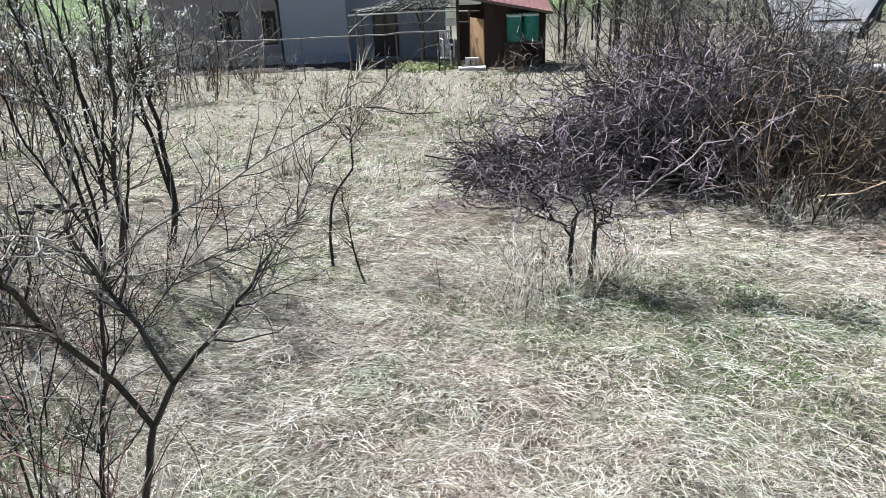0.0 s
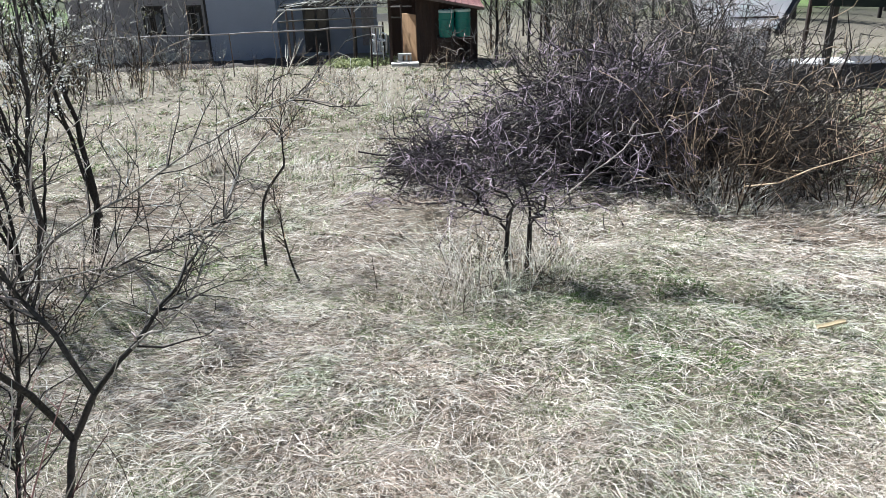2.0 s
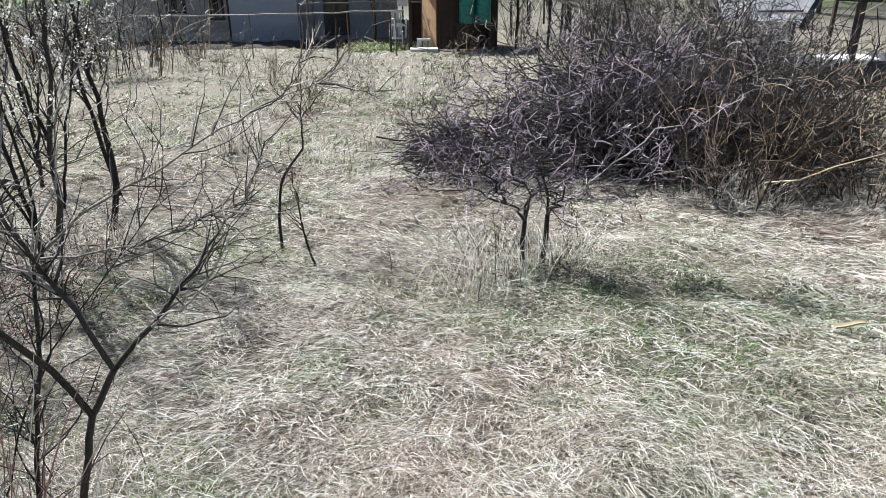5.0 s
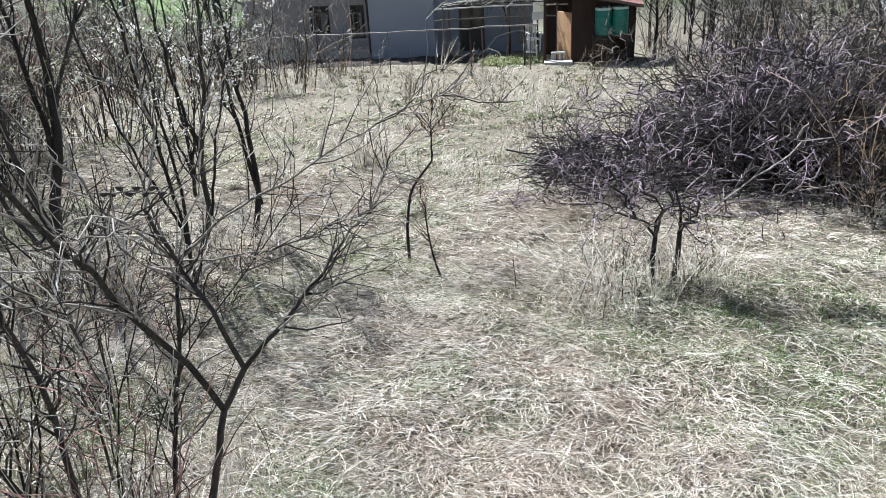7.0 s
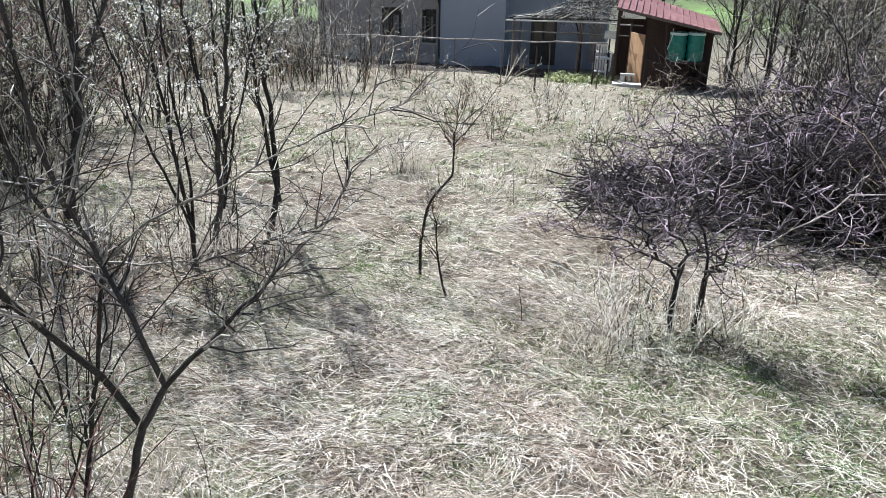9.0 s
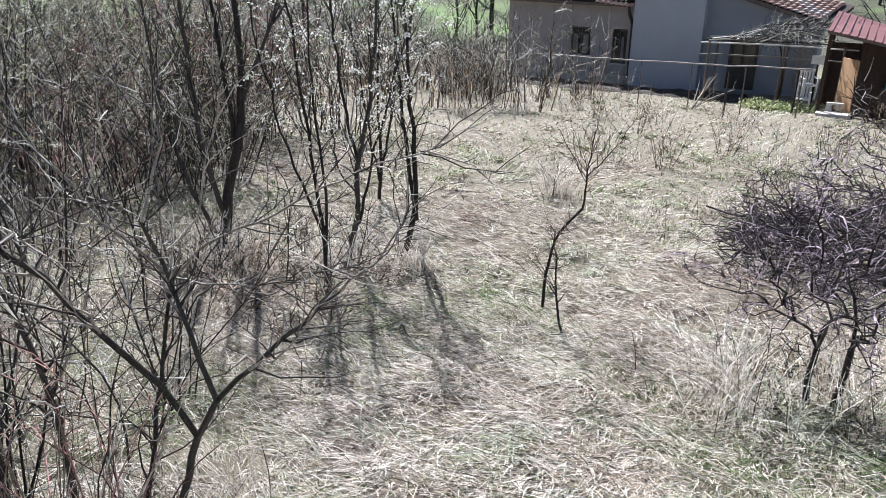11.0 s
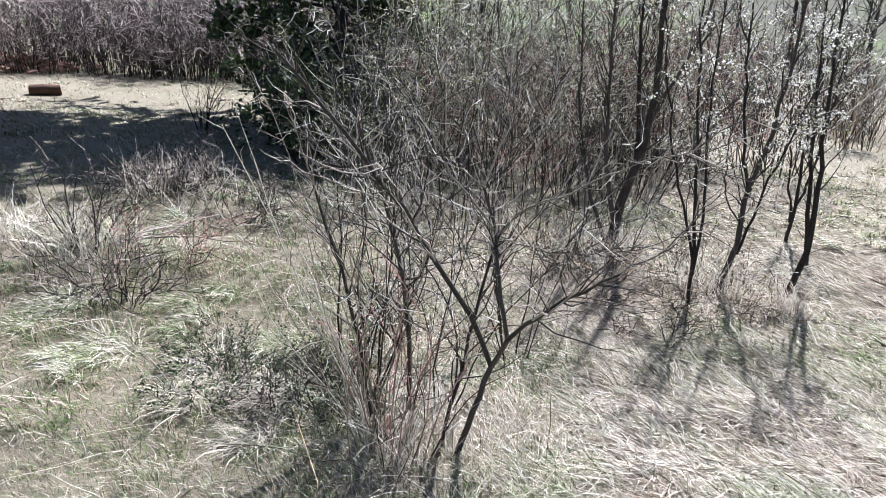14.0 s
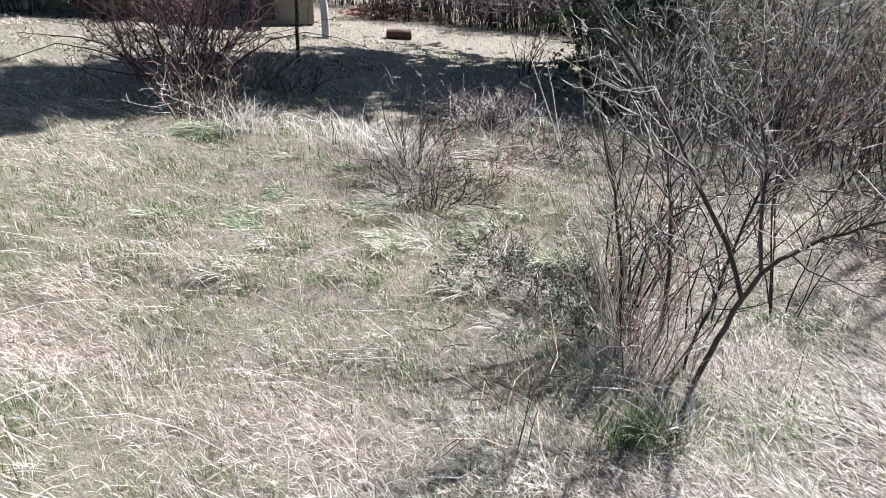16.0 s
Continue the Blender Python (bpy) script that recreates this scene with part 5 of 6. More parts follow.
def front(y):
    """The thicket's edge towards the meadow."""
    return float(np.interp(y, (3, 5, 7, 9, 12, 17), (-7.0, -6.3, -6.0, -6.6, -7.5, -7.8)))


def inside(x, y):
    return x < front(y) and y > 3.1 + 0.26 * (-6.5 - x)


for n, proto in ((13, THICK[0]), (8, THICK[1]), (10, THICK[2])):
    scatter(proto, [(front(y) - 0.3 - 4.2 * random.random(), y, random.uniform(0.85, 1.25), random.uniform(0, 6.28)) for y in (random.uniform(4.2, 11.5) for _ in range(n))])
    scatter(proto, spread(5, -17, -7, 3.5, 13, 1.1, 1.5, inside))
GREYS = bramble("slim_bush", "slim grey stems in a loose row", on_ground(-8.0, 18.6), 12, 0.55, (1.3, 3.0), (2, 22), 60, 80, M_TWIG, (0.008, 0.016), 0.02, 0.16, 60, M_BUD, (0.03, 0.06), group="row of slim bushes", sides=3, fine=(0.008, 0.0065), l1=(0.3, 0.9), l2=(0.15, 0.5), trunk_mat=M_BROWN)
scatter(GREYS, spread(44, -19, -6.6, 12.5, 27, 0.7, 1.2, lambda x, y: y > 17.5 + 1.1 * (x + 7.4) and x < -6.6 - 0.05 * (y - 18)))
scatter(GREYS, spread(14, -30, -14, 6, 24, 1.2, 1.7))
scatter(GREYS, spread(26, -14.5, -8.4, 18, 27, 0.65, 1.05))
scatter(GREYS, [(-7.6, 23.0, 0.55, 1.0), (-6.5, 22.4, 0.48, 2.1), (-8.4, 24.2, 0.6, 0.4), (-5.6, 24.6, 0.42, 3.3), (-7.0, 25.2, 0.55, 4.4), (-9.0, 22.0, 0.6, 5.0)])
HEDGE = bramble("hedge_bush", "dense purple-grey hedge bush", on_ground(-21.5, 3.2), 30, 0.8, (1.4, 2.7), (2, 24), 140, 250, M_HEDGETWIG, (0.010, 0.018), 0.02, 0.16, 0, None, group="hedge along the far side", sides=3, l1=(0.3, 0.9), l2=(0.15, 0.5), trunk_mat=M_BARK, fine=(0.0125, 0.010))
scatter(HEDGE, [(-20.5 - 1.8 * random.random(), -0.8 + 0.46 * k, random.uniform(0.85, 1.25), random.uniform(0, 6)) for k in range(26)])
scatter(HEDGE, [(-23.8 - 2.0 * random.random(), -6 + 1.1 * k, random.uniform(1.0, 1.5), random.uniform(0, 6)) for k in range(14)])


def dark_tree():
    base = on_ground(-12.9, 5.2)
    trunk = stem([(0, 0, -0.1), (0.1, 0, 1.6), (0, 0.1, 4.0), (0.1, 0, 7.0)], 0.17, 0.03, 10, 0.02)
    t1 = sprout(*trunk, 170, (1.2, 3.1), (55, 95), 5, 0.1, -0.05, 0.3, (0.04, 1), 0.012)
    t2 = sprout(*t1, 700, (0.25, 0.7), (25, 60), 3, 0.15, -0.05, 0.5, (0.1, 1), 0.005)
    shrub("evergreen_tree", "dense dark evergreen with drooping boughs", "tree", [("trunk", [trunk], 8, M_BARK), ("boughs", [t1], 4, M_BARK), ("sprays", [t2], 3, M_BARK), ("needles", specks(t2[0], 21000, (0.09, 0.24)), 0, M_DARKLEAF)], base)


dark_tree()


# added tree, crown out of view, placed to cast the shade band on the meadow
def shade_tree():
    base = on_ground(-16.2, 4.9)
    trunk = stem([(0, 0, -0.1), (0.1, 0, 4), (0, 0.1, 9), (0.1, 0, 15.2)], 0.24, 0.04, 10, 0.03)
    t1 = sprout(*trunk, 150, (2.0, 4.0), (55, 95), 5, 0.12, 0.0, 0.35, (0.34, 1), 0.02)
    t2 = sprout(*t1, 420, (0.4, 1.0), (25, 65), 3, 0.2, 0.0, 0.5, (0.15, 1), 0.008)
    shrub("evergreen_tree", "tall evergreen added behind a hedge to cast shade, crown unseen", "tree", [("trunk", [trunk], 8, M_BARK), ("boughs", [t1], 4, M_BARK), ("sprays", [t2], 3, M_BARK), ("needles", specks(t2[0], 13000, (0.20, 0.42)), 0, M_DARKLEAF)], base)


shade_tree()
bramble("red_bush", "spreading bush with pinkish-red twigs", on_ground(-9.0, -3.1), 70, 0.6, (1.3, 2.8), (5, 50), 420, 950, M_REDTWIG, (0.009, 0.016), 0.0, 0.22, 1100, M_REDBUD, (0.025, 0.05), trunk_mat=M_REDTWIG, fine=(0.0068, 0.0055))
for x, y, lab in ((-15.4, -6.7, "dark evergreen bush before an outbuilding"), (-15.2, -8.5, "dark leafy bush in rough grass"), (-10.0, 4.2, "dark evergreen bush under a conifer"), (-10.9, 4.0, "dense evergreen bush at a thicket's edge"), (-9.3, 3.75, "dark evergreen bush in tall dead grass")):
    bramble("evergreen_bush", lab, on_ground(x, y), 26, 0.5, (0.9, 1.7), (4, 40), 160, 300, M_BARK, (0.010, 0.018), 0.0, 0.2, 2600, M_DARKLEAF, (0.05, 0.11), fine=(0.008, 0.006))
bramble("red_bush", "smaller reddish bush before an outbuilding", on_ground(-13.9, -4.7), 30, 0.35, (0.8, 1.6), (6, 45), 180, 320, M_REDTWIG, (0.010, 0.016), 0.0, 0.22, 300, M_REDBUD, (0.03, 0.06), trunk_mat=M_BARK, fine=(0.009, 0.0075))
bramble("low_scrub", "dark scrub at the foot of a red bush", on_ground(-8.9, -2.6), 40, 0.7, (0.3, 0.8), (5, 60), 110, 200, M_BROWN, (0.003, 0.006), 0.0, 0.2)
bramble("low_scrub", "low clump of dark twiggy scrub", on_ground(-5.35, 0.32), 13, 0.14, (0.45, 0.95), (3, 26), 60, 110, M_DARKTWIG, (0.006, 0.012), 0.02, 0.16, trunk_mat=M_BARK)
bramble("fallen_branch", "pale purplish branch leaning out of low scrub", on_ground(-5.25, 0.45, 0.12), 3, 0.05, (0.8, 1.4), (62, 82), 16, 14, M_SILVER, (0.008, 0.012), -0.05, 0.14, face=(1.35, 0.22), category="branch")
# dark-coloured twigs that stand in for shade in the hollows between hummocks
for x, y, lab in ((-7.7, 1.3, "dark twigs standing for the shade in a grassy hollow"), (-6.5, 1.9, "dead brown stalks among tussocks"), (-4.5, 0.5, "low dark twigs in green tussocks")):
    bramble("low_scrub", lab, on_ground(x, y), 60, 0.34, (0.2, 0.5), (15, 75), 110, 150, M_DARKTWIG, (0.004, 0.008), -0.02, 0.3, trunk_mat=M_BARK, fine=(0.0046, 0.0038))
bramble("low_scrub", "low reddish twiggy scrub", on_ground(-5.0, 0.9), 22, 0.3, (0.3, 0.6), (10, 60), 70, 140, M_REDTWIG, (0.002, 0.005), 0.0, 0.18)
bramble("low_scrub", "thorny scrub in the shade", on_ground(-9.2, -1.6), 30, 0.4, (0.3, 0.8), (10, 60), 80, 160, M_BARK, (0.003, 0.007), 0.0, 0.18)
bramble("small_bush", "little bare bush before the hedge", on_ground(-12.3, 2.35), 8, 0.1, (0.7, 1.2), (5, 35), 60, 120, M_BARK, (0.008, 0.014), 0.05, 0.12)
bramble("small_bush", "thin brown twigs in short grass", on_ground(-0.95, 0.85), 5, 0.08, (0.5, 0.95), (2, 16), 16, 14, M_BROWN, (0.0025, 0.0045), 0.05, 0.14)
for x, y, lab in ((-1.9, 13.2, "pinkish young bush far down the meadow"), (-1.1, 15.5, "pale twiggy bush in dry grass"), (-3.4, 17.5, "thin brown young shrub"), (0.8, 16.5, "pale twiggy bush in dry grass"), (-5.0, 19.5, "small brown bush near the rail"), (1.6, 20.0, "small bare bush near the shed"), (-6.2, 21.5, "small bare bush before the house")):
    bramble("meadow_bush", lab, on_ground(x, y), 10, 0.15, (0.6, 1.3), (4, 28), 60, 110, M_BROWN, (0.004, 0.008), 0.05, 0.12, group="young bushes in the meadow")
bramble("fallen_branch", "pale broken branches thrown beside a red bush", on_ground(-9.4, -2.2), 14, 0.25, (0.5, 1.1), (25, 75), 20, 16, M_CANE, (0.012, 0.02), -0.1, 0.12, face=(0.9, 0.6), category="branch")
bramble("low_scrub", "dark purplish hump of dead stalks", on_ground(-7.4, 1.15), 120, 0.5, (0.2, 0.5), (15, 80), 160, 200, M_DARKTWIG, (0.005, 0.009), -0.04, 0.3, trunk_mat=M_BARK, fine=(0.0055, 0.0045))
bramble("dry_stalks", "dry brown stalks standing before a red bush", on_ground(-6.9, -2.2), 70, 0.35, (0.35, 0.85), (3, 30), 90, 80, M_CANE, (0.004, 0.007), 0.0, 0.14, trunk_mat=M_BROWN, category="stalks", fine=(0.005, 0.004))
bramble("fallen_branch", "pale dead branch lying by the rail", on_ground(-3.4, 24.6), 7, 0.05, (0.9, 1.6), (20, 60), 18, 20, M_CANE, (0.015, 0.025), 0.0, 0.08, face=(0.3, 0.5), category="branch")


def birch():
    base = on_ground(-15.4, -1.80)
    trunk = stem([(0, 0, -0.1), (0.06, -0.02, 0.8), (0.0, -0.10, 1.6), (0.0, -0.16, 2.6), (0.0, -0.1, 4.5)], 0.095, 0.06, 12, 0.02)
    t1 = sprout(*trunk, 16, (0.8, 1.8), (30, 60), 5, 0.12, 0.2, 0.4, (0.6, 1), 0.008)
    t2 = sprout(*t1, 120, (0.2, 0.7), (30, 70), 3, 0.2, 0.05, 0.5, (0.2, 1), 0.004)
    shrub("pale_tree", "pale-barked tree trunk beside an outbuilding", "tree", [("trunk", [trunk], 10, M_BIRCH), ("branch", [t1], 4, M_BIRCH), ("twigs", [t2], 3, M_FARTWIG)], base)


birch()


def bare_tree(label="bare tree at the edge of the garden"):
    trunk = stem([(0, 0, -0.1), (0.05, 0.0, 1.5), (0.0, 0.06, 3.0), (0.1, 0, 5.0)], 0.055, 0.02, 9, 0.03)
    t1 = sprout(*trunk, 34, (0.8, 2.2), (25, 60), 6, 0.12, 0.15, 0.5, (0.15, 1), 0.012)
    t2 = sprout(*t1, 120, (0.3, 0.9), (25, 65), 4, 0.18, 0.08, 0.6, (0.2, 1), 0.007)
    t3 = sprout(*t2, 200, (0.12, 0.4), (30, 70), 3, 0.25, 0.05, 0.7, (0.2, 1), 0.0075)
    return shrub("bare_tree", label, "tree", [("trunk", [trunk], 7, M_BARK), ("limbs", [t1], 4, M_BARK), ("twigs", [t2, t3], 3, M_FARTWIG), ("leaf_buds", specks(t3[0], 420, (0.04, 0.09)), 0, M_BUD)], on_ground(5.0, 26.0), "bare trees behind the garden")


def far_tree():
    trunk = stem([(0, 0, -0.1), (0.1, 0.0, 2.0), (0.0, 0.1, 4.0), (0.1, 0, 6.5)], 0.12, 0.04, 5, 0.03)
    t1 = sprout(*trunk, 22, (1.0, 2.8), (25, 60), 4, 0.15, 0.15, 0.5, (0.15, 1), 0.03)
    t2 = sprout(*t1, 56, (0.5, 1.6), (25, 70), 3, 0.2, 0.08, 0.6, (0.1, 1), 0.026)
    return shrub("bare_tree", "leafless tree on the slope behind the houses", "tree", [("trunk", [trunk], 5, M_BARK), ("twigs", [t1, t2], 3, M_FARTWIG), ("leaf_buds", specks(t2[0], 60, (0.10, 0.22)), 0, M_BUD)], on_ground(-24.0, 42.0), "bare trees on the slope")


FAR = far_tree()
BARE = bare_tree()
scatter(BARE, [(6.2, 28, 1.0, 1), (7.4, 25.5, 0.9, 2), (4.4, 31, 1.2, 3), (8.6, 29, 1.1, 4), (6.0, 21.5, 0.7, 5), (10.5, 31, 1.3, 2.2), (2.0, 36, 1.3, 0.4), (13.5, 27, 1.0, 5.2), (12.0, 33, 1.3, 0.9), (16, 30, 1.2, 3.9), (7.0, 17.5, 0.75, 0.3), (-14.5, 30, 1.2, 2.9), (-17, 27, 1.2, 1.9), (-15.5, 34, 1.4, 0.7)])
scatter(BARE, spread(14, 3.6, 10.5, 26.5, 36, 0.8, 1.3))
scatter(GREYS, spread(12, 4.2, 9.5, 24.5, 29, 0.9, 1.4))
scatter(FAR, spread(62, -45, 50, 38, 75, 0.9, 1.6))
scatter(FAR, spread(24, 8, 40, 27, 45, 0.8, 1.3))
scatter(FAR, spread(26, -60, -28, -15, 40, 0.9, 1.5))


def far_woods():
    """Bare woods on the slopes all round, beyond the plots."""
    groups, specs = [], []
    n = 560
    ang = rng.uniform(0, 2 * np.pi, n)
    r = 70 + 90 * np.sqrt(rng.uniform(0, 1, n))
    x, y = r * np.cos(ang), r * np.sin(ang)
    keep = np.sin(0.05 * x + 1.3) * np.sin(0.043 * y) > -0.35
    x, y = x[keep], y[keep]
    n = len(x)
    z = height(x, y)
    h = rng.uniform(5, 10, n)
    k = np.linspace(0, 1, 4)
    P = np.stack([x, y, z], 1)[:, None] + np.stack([0 * k, 0 * k, k], 1)[None] * h[:, None, None] + rng.normal(scale=0.25, size=(n, 4, 3)) * k[None, :, None]
    R = rng.uniform(0.12, 0.22, n)[:, None] * np.linspace(1, 0.2, 4)[None]
    t1 = sprout(P, R, n * 9, (1.5, 4), (25, 60), 3, 0.15, 0.2, 0.5, (0.2, 1), 0.05)
    t2 = sprout(*t1, n * 12, (0.8, 2.2), (25, 65), 3, 0.2, 0.1, 0.7, (0.2, 1), 0.04)
    v, q = tubes([(P, R), t1, t2], 3)
    ob = new("far_woods", mesh_of("far_woods", v, q))
    ob.data.materials.append(M_FARTWIG)
    tagged(ob, "bare grey woods on distant slopes", "woods", kind="stuff")


far_woods()


# ---- grass ----
def blades(x, y, az, lean, droop, L, W, mids=1):
    """Bent, tapering blades: verts, quads, tris."""
    n = len(x)
    p = np.stack([x, y, height(x, y) - 0.01], 1)
    side = np.stack([-np.sin(az), np.cos(az), rng.normal(0, 0.8, n)], 1)
    side = unit(side)
    rows, w = [p - side * (W / 2)[:, None], p + side * (W / 2)[:, None]], W.copy()
    steps = mids + 1
    for k in range(steps):
        l = lean + (droop - lean) * k / max(1, steps - 1)
        a = az + rng.normal(0, 0.14, n) * (k > 0)
        p = p + (L / steps)[:, None] * np.stack([np.cos(a) * np.sin(l), np.sin(a) * np.sin(l), np.cos(l)], 1)
        p[:, 2] = np.maximum(p[:, 2], height(p[:, 0], p[:, 1]) + rng.uniform(0.004, 0.05, n))
        w = w * 0.86
        if k < steps - 1:
            rows += [p - side * (w / 2)[:, None], p + side * (w / 2)[:, None]]
        else:
            rows.append(p)
    V = np.stack(rows, 1)
    m = V.shape[1]
    b = (np.arange(n) * m)[:, None]
    quads = np.concatenate([b + np.array([2 * k, 2 * k + 1, 2 * k + 3, 2 * k + 2]) for k in range(mids)])
    tris = b + np.array([2 * mids, 2 * mids + 1, 2 * mids + 2])
    return V.reshape(-1, 3), quads, tris


def sow(n, r0, r1, a0=-48, a1=142, clump=0.12, per=14):
    """Tufted places in a ring round the walk; angles to the left of +y."""
    c = max(1, n // per)
    r = np.sqrt(rng.uniform(r0**2, r1**2, c))
    a = np.radians(rng.uniform(a0, a1, c))
    cx, cy = 0.7 - r * np.sin(a), 0.0 + r * np.cos(a)
    who = rng.integers(0, c, n)
    return cx[who] + rng.normal(0, clump, n), cy[who] + rng.normal(0, clump, n), rng.normal(0, 0.45, c)[who]


def comb(x, y):
    """The way in which the dead grass lies: combed outwards from the thorn towards the walk, along the slope elsewhere."""
    x, y = np.asarray(x, float), np.asarray(y, float)
    near = np.exp(-np.clip(np.hypot((x - 1.0) / 3.8, (y - 3.8) / 3.8) - 0.55, 0, 9) ** 2 * 6)
    left = 1 / (1 + np.exp((x + 2.6) * 2.2 + np.clip(y - 2.5, -2, 9) * 1.2))
    out_ = np.radians(-104 - 20 * np.clip(0.4 - x, 0, 2.2) + 2 * np.clip(x - 0.4, 0, 4))
    swirl = -0.9 + 0.9 * np.sin(0.55 * x + 0.8 * y + 0.3) + 0.7 * np.sin(1.15 * x - 0.75 * y + 2.0)
    side = -1.55 + 0.35 * np.sin(1.4 * x + 0.7 * y) + 0.3 * np.sin(2.1 * y - 0.8 * x)
    vx = near * np.cos(out_) * 2.0 + left * np.cos(side) + 0.3 * np.cos(swirl)
    vy = near * np.sin(out_) * 2.0 + left * np.sin(side) + 0.3 * np.sin(swirl)
    return np.arctan2(vy, vx) + 0.2 * np.sin(2.9 * x + 2.3 * y + np.sin(1.7 * y)) * np.sin(2.2 * x - 3.1 * y)


def patchy(x, y):
    return 0.5 + 0.5 * np.sin(1.05 * x + 0.5 * y + 0.8) * np.sin(0.8 * y - 0.62 * x + 2.2) + 0.28 * np.sin(2.7 * x + 1.1 * y) * np.sin(2.3 * y + 0.4)


def open_ground(x, y):
    """Where grass may stand: not in the built parts."""
    ok = ~((x > 0.0) & (x < 3.4) & (y > 25.6)) & ~((x > -12.6) & (x < 0.2) & (y > 27.6)) & ~((x < -17.3) & (y < -2.2))
    return ok


def put_grass(name, label, mat, sets, category="grass"):
    V, Q, T, base = [], [], [], 0
    for v, q, t in sets:
        V.append(v), Q.append(q + base), T.append(t + base)
        base += len(v)
    ob = new(name, mesh_of(name, np.concatenate(V), np.concatenate(Q), np.concatenate(T)))
    ob.data.materials.append(mat)
    tagged(ob, label, category, kind="stuff")


# reach, tussock blades, mat blades, width, lengths, bends
RINGS = ((0.9, 3.2, 34000, 38000, 0.0036, (0.10, 0.32), 2), (3.2, 6.2, 66000, 66000, 0.0050, (0.12, 0.34), 2), (6.2, 10, 56000, 56000, 0.0078, (0.13, 0.32), 1), (10, 16, 32000, 48000, 0.0138, (0.14, 0.32), 1), (16, 31, 20000, 42000, 0.0245, (0.14, 0.32), 1))


def greenness(x, y):
    spots = ((0.6, 3.05, 0.22, 0.7), (0.4, 4.05, 0.25, 0.6), (0.68, 4.2, 0.2, 0.5), (-0.3, 3.12, 0.22, 0.8), (1.28, 4.5, 0.3, 0.9), (2.7, 3.0, 0.4, 0.7), (1.9, 3.3, 0.25, 0.45), (-0.8, 3.5, 0.3, 0.5), (-0.75, 2.1, 0.35, 0.7), (-1.35, 2.5, 0.4, 0.6), (-2.3, 2.9, 0.4, 0.5), (-1.15, 1.7, 0.3, 0.7), (-2.6, 3.2, 0.5, 0.45), (-1.0, -1.45, 0.4, 0.9), (-2.5, -1.4, 0.4, 0.4), (-3.7, -1.1, 0.5, 0.4), (-5.2, 1.5, 0.9, 0.6), (-4.2, 2.1, 0.8, 0.5), (-9.5, 1.0, 2.2, 0.7), (-10.0, -1.6, 2.0, 0.7), (-8.0, -3.4, 1.5, 0.6), (-3.4, 1.0, 0.5, 0.4), (-1.6, -0.9, 0.4, 0.6), (-0.4, -0.4, 0.3, 0.5), (-2.4, 0.1, 0.4, 0.45), (-4.6, -1.7, 0.7, 0.5), (-6.0, -0.9, 0.8, 0.5))
    g = patchy(x, y) + 0.7 * np.clip((x - 5) / 3, 0, 1) * np.clip((y - 9) / 3, 0, 1) + 0.8 * np.clip((y - 8) / 9, 0, 1)
    g = g + 0.9 * np.exp(-((x + 11.5) ** 2 / 14 + (y - 0.6) ** 2 / 8)) + 0.5 * np.exp(-((x + 7.0) ** 2 / 10 + (y + 0.6) ** 2 / 5)) + 0.25 * np.exp(-((x - 3.0) ** 2 / 7 + (y - 3.6) ** 2 / 7)) + 0.25 * np.exp(-((x + 5.5) ** 2 / 8 + (y - 0.6) ** 2 / 5))
    g = g + 0.28 / (1 + np.exp((x + 2.8) * 2.5 + np.clip(y - 2.4, -2, 9) * 2))
    flank = 1 / (1 + np.exp((x + 0.6) * 3 + np.clip(y - 1.6, -2, 9) * 3))
    g = g + flank * (0.30 + 0.42 * np.sin(2.6 * x + 1.1 * y + 1.0) * np.sin(2.3 * y - 1.7 * x) + 0.25 * np.sin(5.1 * x - 2.0 * y) * np.sin(4.3 * y + 1.2 * x))
    for sx, sy, r, h in spots:
        g = g + h * np.exp(-((x - sx) ** 2 + (y - sy) ** 2) / r**2)
    return g


